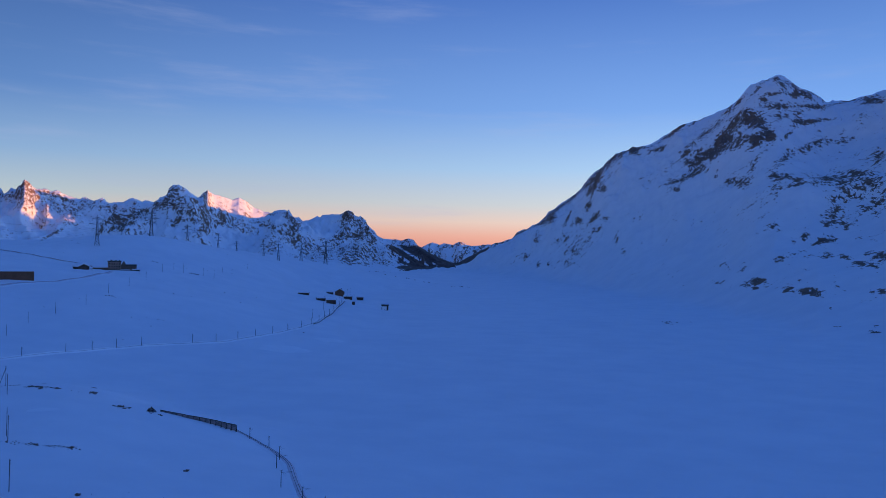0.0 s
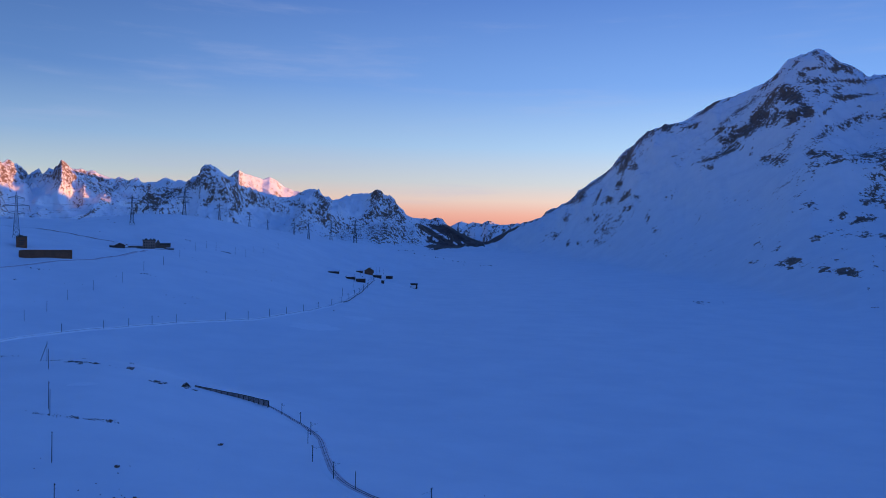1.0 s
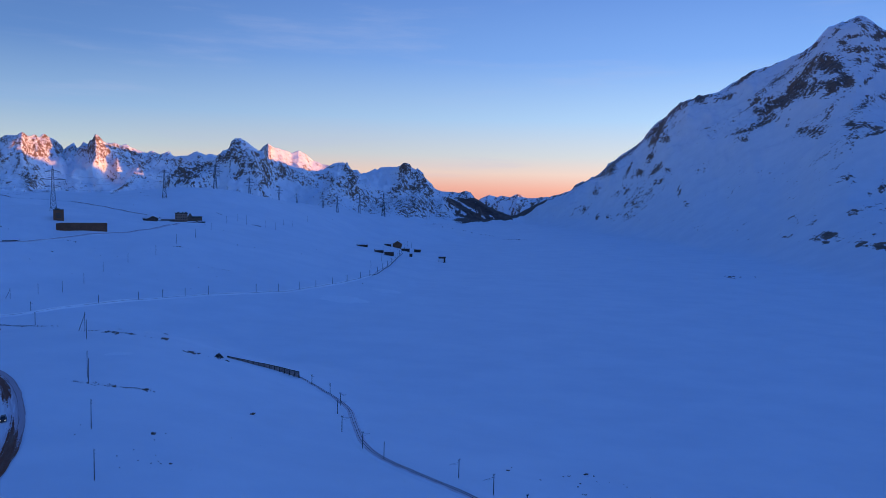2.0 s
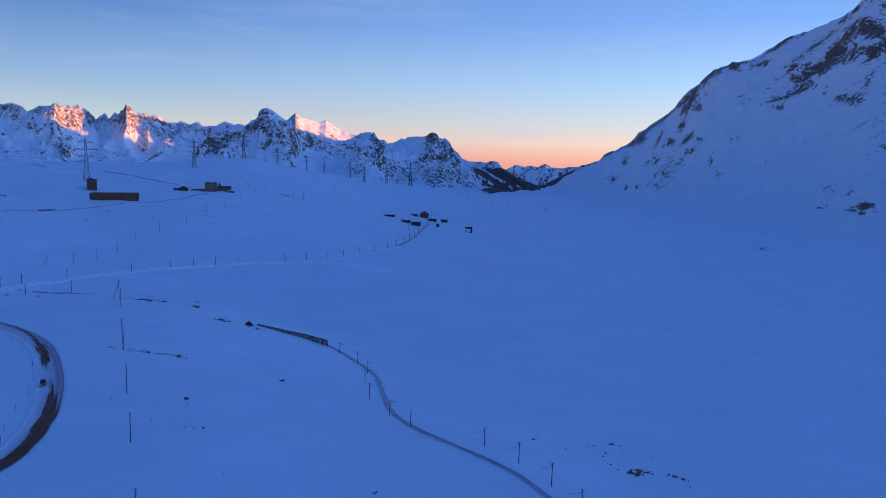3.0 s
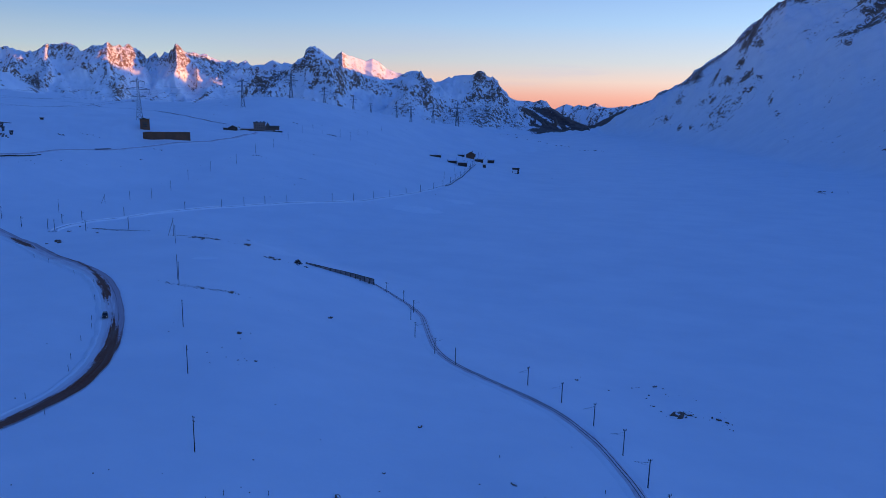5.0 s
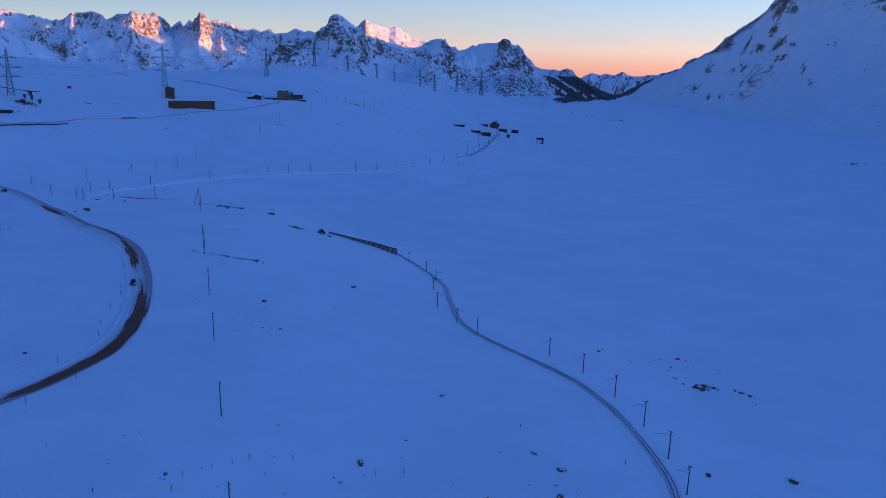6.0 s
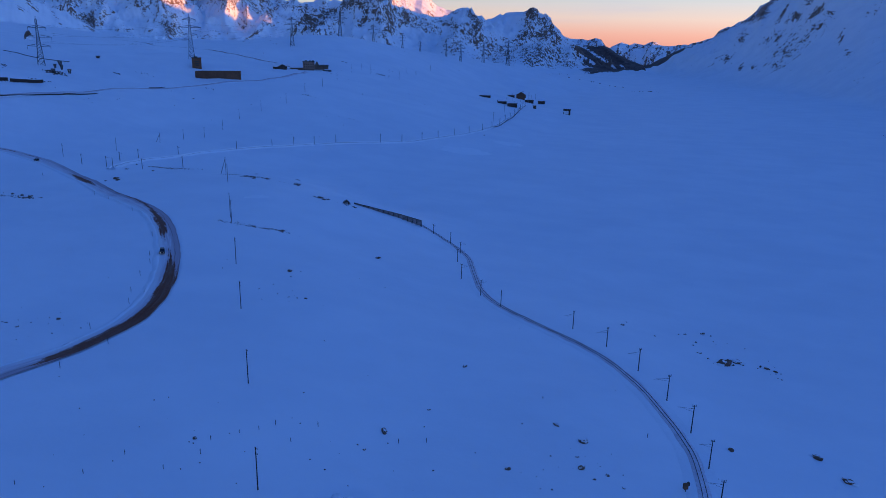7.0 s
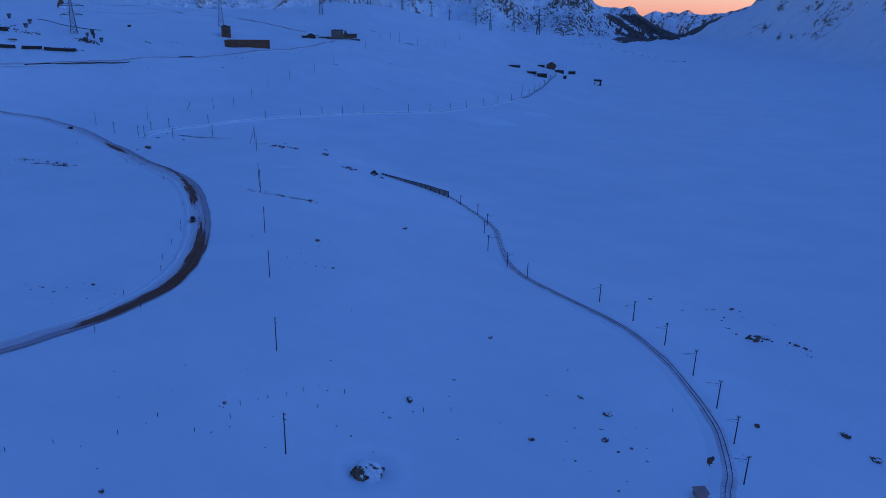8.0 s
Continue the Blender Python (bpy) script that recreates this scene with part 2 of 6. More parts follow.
# Bare rock on the mountains: bearing, elevation angle, half width and half height in degrees, tilt, amount (negative: deep snow)
SUMMIT_BANDS = [(-25.2, 12.71, 0.3, 0.15, 0, 0.8), (-24.81, 11.65, 0.84, 0.15, 10, 0.9), (-25.67, 12.31, 0.38, 0.19, -40, 0.5), (-26.42, 12.06, 0.52, 0.15, -40, 0.6), (-26.61, 11.57, 0.74, 0.15, -5, 0.9), (-27.35, 11.59, 0.37, 0.29, -40, 0.6),
    (-25.36, 10.81, 0.91, 0.26, -5, 0.9), (-24.44, 11.27, 0.31, 0.19, -10, 0.6), (-27.73, 10.61, 0.73, 0.18, -8, 0.9), (-25.53, 10.07, 0.6, 0.23, -10, 0.6), (-26.65, 10.25, 0.3, 0.18, -30, 0.5), (-27.76, 9.58, 1.23, 0.15, 5, 0.85),
    (-26.84, 9.71, 0.37, 0.18, 0, 0.6), (-26.12, 8.74, 0.45, 0.19, 40, 0.6), (-22.65, 11.22, 0.55, 0.16, 50, 0.6), (-28.26, 11.13, 0.57, 0.14, -40, 0.5)]
SUMMIT_FACE = [(-23.22, 10.53, 0.39, 0.2, 0, 0.8), (-23.89, 9.79, 0.85, 0.58, -25, 1.0), (-24.88, 8.8, 0.3, 0.46, 20, 1.0), (-23.65, 8.57, 1.17, 0.27, 5, 1.0), (-21.68, 8.51, 0.8, 0.52, 45, 1.0), (-22.45, 9.86, 0.63, 0.4, 35, 0.7),
    (-20.98, 7.52, 0.48, 0.4, 10, 0.9), (-23.86, 8.02, 0.54, 0.23, 20, 0.8), (-20.1, 7.2, 0.57, 0.49, 40, 0.8), (-19.37, 6.78, 0.49, 0.33, 0, 0.7), (-20.46, 9.11, 1.22, 0.2, 40, 0.55), (-19.06, 7.65, 0.5, 0.33, 40, 0.6),
    (-22.49, 7.9, 0.55, 0.24, 10, 0.6)]
SHOULDER = [(-18.39, 9.6, 0.92, 0.21, 38, 0.8), (-16.96, 7.91, 1.06, 0.21, 20, 0.6), (-15.12, 7.81, 0.43, 0.3, 0, 0.9), (-18.48, 5.58, 1.33, 0.17, 22, 0.7), (-19.71, 6.0, 1.03, 0.21, 15, 0.6), (-18.29, 4.84, 0.58, 0.25, 30, 0.6),
    (-21.14, 5.68, 0.73, 0.12, 60, 0.45), (-22.15, 5.37, 0.44, 0.28, 40, 0.6), (-23.14, 5.23, 0.47, 0.43, 0, 0.7), (-23.7, 6.27, 0.62, 0.12, 55, 0.45), (-23.99, 7.1, 1.01, 0.12, 35, 0.5), (-25.97, 7.03, 0.67, 0.19, 55, 0.6),
    (-25.25, 5.73, 0.45, 0.34, 0, 0.9), (-26.0, 5.72, 0.37, 0.22, 0, 0.8), (-26.76, 5.17, 0.59, 0.3, 0, 0.7), (-25.46, 4.77, 0.38, 0.3, 0, 0.5)]
EAST_BANDS = [(-27.43, 7.79, 0.88, 0.26, 20, 0.6), (-28.23, 7.95, 0.29, 0.22, 0, 0.7), (-29.74, 8.19, 0.91, 0.1, 8, 0.6), (-31.4, 10.75, 0.74, 0.24, 5, 0.8), (-30.2, 11.09, 0.69, 0.1, 8, 0.5), (-28.75, 5.53, 0.64, 0.21, 5, 0.7),
    (-30.49, 5.79, 0.62, 0.21, 0, 0.9), (-31.82, 6.99, 0.33, 0.33, 0, 0.6), (-29.64, 5.1, 0.28, 0.28, 0, 0.6), (-31.35, 5.25, 0.74, 0.41, 20, 0.4), (-31.88, 4.26, 0.67, 0.3, 0, 0.4), (-30.01, 4.1, 1.04, 0.31, 20, 0.33),
    (-28.98, 2.98, 0.71, 0.32, 25, 0.42), (-31.73, 3.48, 0.67, 0.23, 10, 0.7), (-30.89, 3.17, 0.41, 0.2, 10, 0.5), (-29.0, 2.29, 0.89, 0.18, 8, 0.5)]
LOW_OUTCROPS = [(-25.14, 1.98, 0.76, 0.23, 20, 0.5), (-25.53, 1.73, 0.3, 0.15, 0, 0.6), (-27.4, 1.26, 0.29, 0.37, 10, 0.9), (-28.42, 0.98, 0.57, 0.25, 25, 0.95), (-29.09, 1.12, 0.35, 0.18, 0, 0.8), (-26.67, 1.04, 0.22, 0.22, 0, 0.4),
    (-29.98, 2.01, 0.21, 0.21, 0, 0.6), (-25.76, -0.31, 0.45, 0.15, 35, 0.6), (-26.51, -0.09, 0.74, 0.11, 15, 0.4), (-29.93, -0.12, 0.42, 0.17, -10, 0.95), (-28.87, 0.06, 0.36, 0.14, -10, 0.5), (-28.69, -0.19, 0.36, 0.11, 0, 0.4),
    (-31.29, 0.2, 0.27, 0.17, 0, 0.7), (-32.14, 0.06, 0.4, 0.23, -10, 0.9), (-30.87, -0.53, 0.34, 0.17, -5, 0.9), (-31.75, -0.7, 0.4, 0.13, -10, 0.8)]
FOOT_OUTCROPS = [(-23.17, -1.28, 0.39, 0.24, 40, 0.55), (-24.28, -2.09, 0.54, 0.27, 10, 1.0), (-23.43, -2.42, 0.27, 0.2, 0, 0.8), (-24.17, -2.6, 0.31, 0.19, 20, 0.8), (-24.86, -2.36, 0.23, 0.15, 0, 0.4), (-26.38, -2.71, 0.3, 0.26, 20, 0.8),
    (-27.6, -2.77, 0.51, 0.22, 0, 1.0), (-28.32, -2.81, 0.32, 0.18, 0, 0.9), (-27.1, -1.85, 0.29, 0.11, 0, 0.4), (-27.45, -1.13, 0.29, 0.11, 0, 0.4), (-29.13, -3.86, 0.21, 0.14, 0, 0.9), (-31.52, -2.45, 0.27, 0.13, 0, 0.8),
    (-32.25, -2.37, 0.27, 0.2, 0, 0.7), (-31.85, -5.29, 0.67, 0.2, 0, 1.0), (-31.91, -4.86, 0.4, 0.13, 0, 0.6), (-19.0, -2.65, 0.58, 0.08, 15, 0.4)]
FLANK_RIBS = [(-8.73, 2.53, 0.41, 0.36, 40, 0.8), (-8.06, 2.06, 0.45, 0.23, 30, 0.6), (-10.08, 2.55, 0.81, 0.13, 65, 0.8), (-12.24, 5.51, 0.71, 0.27, 60, 0.9), (-12.79, 4.84, 0.35, 0.31, 60, 0.8), (-11.95, 4.84, 0.49, 0.27, 60, 0.6),
    (-11.71, 3.48, 0.53, 0.22, 60, 0.7), (-12.18, 2.58, 0.49, 0.22, 50, 0.9), (-10.98, 2.25, 0.31, 0.27, 40, 0.8), (-10.49, 4.38, 0.81, 0.13, 60, 0.6), (-12.34, 1.54, 0.44, 0.31, 30, 0.5), (-12.98, 2.46, 0.31, 0.26, 0, 0.4),
    (-9.9, 0.72, 0.36, 0.22, 60, 0.5), (-7.63, 0.81, 0.46, 0.27, 50, 0.5), (-6.75, -0.72, 0.37, 0.18, 40, 0.5), (-7.82, -1.3, 0.27, 0.18, 60, 0.7)]
FLANK_SPECKS = [(-8.59, -1.28, 0.23, 0.18, 50, 0.6), (-10.03, -1.15, 0.36, 0.22, 40, 0.5), (-13.89, 0.81, 0.22, 0.22, 0, 0.7), (-14.48, -0.08, 0.22, 0.17, 30, 0.6), (-11.69, 0.76, 0.27, 0.22, 30, 0.4), (-9.23, 0.57, 0.36, 0.18, 45, 0.4),
    (-5.34, 1.09, 1.38, 0.14, 27, 0.5), (-4.43, 0.38, 0.55, 0.18, 30, 0.5), (-13.95, 7.51, 0.87, 0.31, 35, 0.5), (-17.9, -5.59, 0.67, 0.1, -8, 0.5), (-29.68, -5.07, 0.77, 0.07, 12, 0.4), (-21.53, -2.29, 0.56, 0.08, 20, 0.35),
    (-10.81, 0.06, 1.34, 0.89, 40, 0.12)]
CHAIN_WEST = [(40.34, 0.93, 0.74, 0.44, -10, 0.9), (38.63, 3.38, 0.97, 0.21, 0, 0.7), (41.08, 2.11, 0.82, 0.26, 15, 0.5), (38.16, 2.72, 0.56, 0.31, -30, 0.6), (36.71, 3.37, 0.39, 0.21, 20, 0.7), (37.87, 1.88, 0.42, 0.28, 30, 0.5),
    (37.79, 0.44, 0.64, 0.18, 25, 0.8), (35.94, 1.25, 0.44, 0.37, 0, 0.4), (34.99, 0.48, 0.82, 0.3, 70, 0.8), (35.31, -0.5, 0.59, 0.19, 5, 0.65), (34.17, -0.23, 0.38, 0.3, 0, 0.45), (34.56, 2.81, 1.26, 0.82, 0, 0.62),
    (39.57, 2.19, 0.82, 0.41, 70, 0.5), (36.09, 2.94, 0.29, 0.43, 0, 0.5), (37.74, 1.18, 0.92, 0.57, 0, -0.6), (34.45, 1.42, 0.75, 0.19, 0, 0.45)]
CHAIN_MIDDLE = [(31.06, 3.66, 0.35, 0.31, 0, 0.9), (31.14, 2.68, 0.63, 0.23, -70, 0.6), (31.98, 2.93, 0.31, 0.35, 0, 0.5), (30.56, 2.59, 0.24, 0.32, 0, 0.5), (29.74, 3.11, 0.88, 0.28, -20, 0.5), (28.99, 2.03, 0.73, 0.32, -30, 0.5),
    (29.82, 1.29, 0.6, 0.24, -30, 0.5), (27.98, 1.85, 0.49, 0.37, -30, 0.5), (29.05, 0.35, 0.89, 0.16, 35, 0.7), (30.29, -0.44, 0.72, 0.16, 15, 0.8), (32.07, -0.47, 0.98, 0.16, 5, 0.7), (31.45, 0.29, 0.47, 0.16, 0, 0.5),
    (27.13, 2.64, 0.58, 0.25, 0, 0.45), (25.49, 2.28, 1.43, 0.25, -5, 0.45), (32.07, 1.22, 1.71, 0.62, 0, -0.7), (26.78, 0.83, 0.83, 0.5, 0, -0.5)]
PYRAMID = [(25.09, 1.44, 0.84, 0.25, 15, 0.95), (24.68, 1.02, 0.59, 0.38, 40, 0.95), (23.59, 1.91, 0.51, 0.3, 30, 0.9), (22.29, 2.68, 0.43, 0.22, 80, 0.9), (21.68, 2.92, 0.78, 0.3, 70, 0.9), (21.19, 3.87, 0.61, 0.22, 20, 0.7),
    (20.69, 2.95, 0.78, 0.48, -60, 0.55), (20.57, 1.65, 0.52, 0.26, 20, 0.8), (21.15, 1.12, 0.35, 0.22, 30, 0.8), (19.39, 1.47, 0.44, 0.26, 30, 0.6), (19.26, 0.68, 0.62, 0.22, 10, 0.9), (18.15, 2.16, 0.97, 0.4, -30, 0.4),
    (17.04, 1.4, 1.12, 0.31, -20, 0.5), (18.75, 3.66, 0.4, 0.26, -45, 0.6), (16.36, 0.13, 2.7, 0.49, 0, -0.25), (22.75, 0.94, 0.95, 0.52, 0, -0.35)]
BLOCKS = [(12.68, 2.21, 0.45, 0.36, 0, 0.6), (12.08, 1.52, 0.63, 0.27, -60, 0.9), (13.9, 2.27, 0.54, 0.23, 10, 0.5), (11.63, 1.44, 0.27, 0.36, 0, 0.6), (14.57, 1.46, 1.35, 0.32, -15, 0.5), (12.75, 0.53, 1.13, 0.41, -35, 0.5),
    (10.92, -0.1, 1.14, 0.5, -35, 0.5), (13.65, -0.03, 0.73, 0.54, -45, 0.4), (9.53, -0.97, 0.91, 0.5, -40, 0.5), (12.04, -1.25, 0.55, 0.41, -45, 0.42), (10.43, -1.67, 0.64, 0.23, -45, 0.5), (12.03, -2.16, 0.46, 0.18, -40, 0.6),
    (17.26, 2.62, 1.33, 0.71, -35, 0.2)]
HORN = [(7.84, 2.28, 0.41, 0.41, 0, 0.9), (8.23, 1.52, 0.54, 0.36, 40, 0.7), (8.43, 0.62, 0.64, 0.41, 20, 0.95), (6.93, 0.66, 0.82, 0.36, 0, 0.9), (6.78, 1.55, 0.63, 0.41, -45, 0.6), (5.92, 0.37, 0.68, 0.45, -50, 0.5),
    (7.03, -0.6, 0.82, 0.55, -60, 0.75), (5.65, -0.88, 0.91, 0.59, -30, 0.5), (7.68, -1.47, 0.64, 0.41, -20, 0.6), (6.31, -1.62, 0.82, 0.23, -10, 0.55), (4.95, -1.41, 0.73, 0.36, -25, 0.5), (9.13, 1.28, 0.36, 0.27, 30, 0.4),
    (9.09, -0.15, 0.91, 0.41, -30, 0.42), (9.79, 0.37, 0.91, 0.18, -20, 0.5), (9.95, 1.3, 0.91, 0.59, 0, -0.7)]
APRON = [(15.47, 0.77, 1.8, 0.41, -25, 0.38), (16.37, 1.33, 1.34, 0.27, -20, 0.45), (14.1, -0.62, 0.73, 0.55, -45, 0.35), (8.16, -0.81, 0.91, 0.55, -40, 0.45), (10.9, -0.87, 1.01, 0.46, -40, 0.4), (4.26, -1.53, 0.64, 0.23, -15, 0.5)]
SUNLIT_SNOW = [(17.2, 2.9, 1.6, 0.5, -30, -0.3), (35.0, 0.6, 0.9, 0.4, 0, 0.2)]
SKYLINE_ROCK = [(-9.17, 3.13, 1.36, 0.14, 38, 0.55), (-11.36, 5.15, 1.34, 0.16, 42, 0.6), (-13.31, 7.03, 1.23, 0.18, 38, 0.65), (-15.46, 8.11, 1.08, 0.13, 5, 0.5), (-17.98, 9.18, 1.26, 0.17, 35, 0.6), (-20.03, 10.14, 0.82, 0.12, 25, 0.5),
    (-22.03, 10.76, 0.88, 0.16, 42, 0.5), (-23.96, 12.08, 0.85, 0.15, 42, 0.5), (-29.86, 10.84, 1.04, 0.1, 10, 0.5), (-6.25, 1.25, 1.37, 0.14, 28, 0.5), (-26.98, 11.7, 1.1, 0.11, -40, 0.5), (-30.68, 4.88, 1.37, 0.86, 15, 0.2)]
HILL_ROCKS = [(44.48, 2.61, 0.29, 0.26, -40, 0.6), (44.06, 2.28, 0.36, 0.16, -65, 0.9), (43.68, 1.64, 0.46, 0.1, -45, 0.6), (42.53, 1.25, 0.24, 0.1, -45, 0.7), (42.33, 0.62, 0.17, 0.1, -20, 0.7), (43.01, 2.04, 0.2, 0.13, -40, 0.5),
              (44.54, 1.53, 0.26, 0.13, -40, 0.5), (40.44, 0.38, 0.43, 0.07, -30, 0.5)]
EAST_ROCK = SKYLINE_ROCK + SUMMIT_BANDS + SUMMIT_FACE + SHOULDER + EAST_BANDS + LOW_OUTCROPS + FOOT_OUTCROPS + FLANK_RIBS + FLANK_SPECKS
WEST_ROCK = APRON + SUNLIT_SNOW + CHAIN_WEST + CHAIN_MIDDLE + PYRAMID + BLOCKS + HORN
# Rock ribs that run down the faces: bearing and elevation of both ends, height in metres, half width in degrees
RIBS_FRONT = [(20.98, 3.88, 21.65, 2.49, 45, 0.7), (21.65, 2.49, 21.67, 1.19, 30, 0.6), (20.98, 3.88, 19.38, 2.12, 30, 0.7), (19.38, 2.12, 17.71, 0.63, 25, 0.7), (22.29, 2.98, 24.68, 0.76, 35, 0.7),
              (12.09, 1.96, 11.93, 0.77, 35, 0.5), (7.84, 2.15, 8.84, 0.79, 45, 0.6), (8.84, 0.79, 9.09, -0.29, 25, 0.6), (7.84, 2.15, 6.75, 0.66, 45, 0.7), (6.75, 0.66, 6.78, -1.14, 40, 0.8),
              (5.95, 1.12, 4.51, -0.86, 30, 0.6)]
# The first, of negative height, is a hollow sunk to put the bowl in shade
RIBS_AND_HOLLOW_BACK = [(30.4, 2.0, 29.8, 1.3, -95, 1.15), (39.29, 3.19, 39.13, 2.59, 40, 0.7), (39.13, 2.59, 40.04, 1.33, 55, 0.9), (40.04, 1.33, 40.05, 0.33, 40, 0.8), (35.34, 3.41, 35.77, 2.28, 40, 0.7), (35.77, 2.28, 34.83, 0.8, 40, 0.7),
             (34.83, 0.8, 35.35, -0.58, 35, 0.7), (31.06, 3.54, 31.09, 2.15, 40, 0.6), (28.96, 2.73, 27.37, 1.66, 30, 0.7), (27.37, 1.66, 29.06, 0.22, 35, 0.6), (29.06, 0.22, 30.42, -0.48, 25, 0.5)]
FOOT_EAST = [(-180, 700), (-150, 500), (-90, 600), (-60, 700), (-45, 800), (-32.5, 880), (-28.5, 940), (-22.8, 1190), (-16.6, 1500), (-10, 1970), (-5.4, 2380), (-0.8, 2720), (4, 2900)]
FOOT_FRONT = [(2, 3000), (5, 2850), (8, 2700), (12, 2500), (18, 2350), (24, 2350), (30, 2300), (40, 1700), (50, 1400), (70, 900), (110, 700), (180, 700)]


def ribbed(az, el, ribs):
    """Extra height of the ribs where the bare face lies at that bearing and elevation."""
    total = np.zeros_like(az)
    for a0, e0, a1, e1, h, w in ribs:
        near = (np.abs(az - (a0 + a1) / 2) < abs(a0 - a1) / 2 + w) & (np.abs(el - (e0 + e1) / 2) < abs(e0 - e1) / 2 + w)
        if near.any():
            a, e = az[near], el[near]
            t = np.clip(((a - a0) * (a1 - a0) + (e - e0) * (e1 - e0)) / ((a1 - a0) ** 2 + (e1 - e0) ** 2), 0, 1)
            d = np.hypot(a - a0 - t * (a1 - a0), e - e0 - t * (e1 - e0)) / w
            lift = h * np.clip(1 - d, 0, 1) ** 1.2
            total[near] = np.maximum(total[near], lift) if h > 0 else total[near] + lift
    return total


def zoned(rock, az, el, zones, low):
    """Draws the rock value towards each zone's own, over a grid whose rows keep one bearing."""
    row = az[:, 0]
    for a, e, w, h, tilt, amount in zones:
        near = np.abs(row - a) < 2.6 * max(w, h)
        u, v, c, k = a - row[near][:, None], el[near] - e, math.cos(radians(tilt)), math.sin(radians(tilt))
        p = np.exp(-0.62 * (((u * c + v * k) / w) ** 2 + ((v * c - u * k) / h) ** 2))
        was = rock[near]
        rock[near] = np.maximum(was, was + p * (low + 0.5 * amount - was)) if amount > 0 else was + amount * p
    return rock


def seen_at(z, r):
    return np.degrees(np.arctan((z - EYE_Z) / np.maximum(r, 1.0)))


def land(x, y):
    """Height of the ground at x, y (arrays)."""
    r = np.hypot(x, y)
    az = np.degrees(np.arctan2(-x, y))
    low = low_land(x, y)
    low = low + (fbm(x, y, 60.0, 4) * 1.0 + fbm(x + 90, y * 0.6, 160.0, 2) * 1.6) * smooth(40, 200, r) + fbm(x + 500, y, 420.0, 3) * 5 * smooth(550, 1200, r) * smooth(2, 30, low) + fbm(x + 40, y, 105.0, 3, 0.55) * 1.6 * smooth(480, 700, r) * smooth(2400, 1500, r) * smooth(10, 26, low)
    z = higher(low, np.zeros_like(low), 0.8)
    wob = fbm(x, y, 900.0, 4) * 0.09
    east, se = massif(az, r * (1 + wob * 0.5 * smooth(0.02, 0.3, 1 - r / 2800)), CREST_EAST, FOOT_EAST, -4, 1.3, 0.3)
    ampl = smooth(0.0, 0.6, se)
    east = east + (ridged(x, y * 0.8, 420.0, 5) - 1.0) * 42 * ampl * (1 - 0.7 * smooth(0.9, 1.0, se)) + fbm(x, y, 90.0, 4) * 5 * ampl + (ridged(x, y * 0.7, 80.0, 4, 0.6) - 0.7) * 7 * smooth(0.3, 0.9, se)
    front, sf = massif(az, r, CREST_FRONT, FOOT_FRONT, 0, 1.25, 0.55, 4.0, fbm(x + 700, y, 260.0, 3) * 0.9)
    front = front + ribbed(az, seen_at(front, r), RIBS_FRONT) * (r > 2200) * 0.8 * (1 - smooth(0.4, 0.85, sf))
    front = front + (ridged(x * 1.2, y, 380.0, 7, 0.52) - 1.0) * (66 - 50 * smooth(36, 38, az)) * smooth(0.05, 0.6, sf) * (1 - 0.9 * smooth(0.86, 1.0, sf)) + (ridged(x, y * 0.6, 75.0, 4, 0.6) - 0.7) * 5 * smooth(0.3, 0.9, sf)
    back, sb = massif(az, r, CREST_BACK, [(0, 3700), (40, 3500), (60, 3100)], 20, 1.15, 0.4, 2.0 + 3.0 * smooth(19.5, 21, az), fbm(x, y, 240.0, 3) * 1.1)
    back = back + ribbed(az, seen_at(back, r), RIBS_AND_HOLLOW_BACK) * (r > 3000) * 0.9 * (1 - smooth(0.5, 0.9, sb))
    back = back + (ridged(x, y, 300.0, 6, 0.58) - 1.1) * (12 + 26 * smooth(19, 22, az)) * smooth(0.05, 0.5, sb) * (1 - 0.92 * smooth(0.86, 1.0, sb)) + (ridged(x, y * 0.6, 95.0, 4, 0.6) - 0.7) * (3 + 8 * smooth(19, 22, az)) * smooth(0.3, 1, sb)
    screen_spur, sp = massif(az, r, CREST_SCREEN_SPUR, [(0, 3050)], -40, 0.6, 0.3)
    screen_spur = screen_spur + (ridged(x, y, 300.0, 4) - 1.0) * 15 * smooth(0.1, 0.6, sp)
    far, sr = massif(az, r, CREST_FAR, [(0, 4300)], -120, 1.2, 0.3, 4.0)
    far = far + (ridged(x, y, 260.0, 5) - 1.0) * 40 * smooth(0.1, 0.7, sr) * (1 - 0.7 * smooth(0.85, 1, sr))
    wood, sw = massif(az, r, CREST_WOODED, [(0, 3150)], -90, 1.0, 0.35)
    wood = wood + (ridged(x, y, 300.0, 4) - 1.0) * 25 * smooth(0.1, 0.6, sw) * (1 - 0.6 * smooth(0.85, 1, sw))
    sink = smooth(2620, 2960, r) * smooth(9, 2, az) * 140      # the valley drops away past the lake's far end
    z = z - sink
    d = np.hypot(x + 44.6, y - 102.6)
    z = z - 0.8 * np.exp(-(d / 4.5) ** 2) + 0.45 * np.exp(-((d - 6.5) / 1.8) ** 2)      # wind scoop round the big rock
    z = higher(z, east, 6)
    for other in (front, back, far, wood, screen_spur):
        z = np.maximum(z, other)
    return z


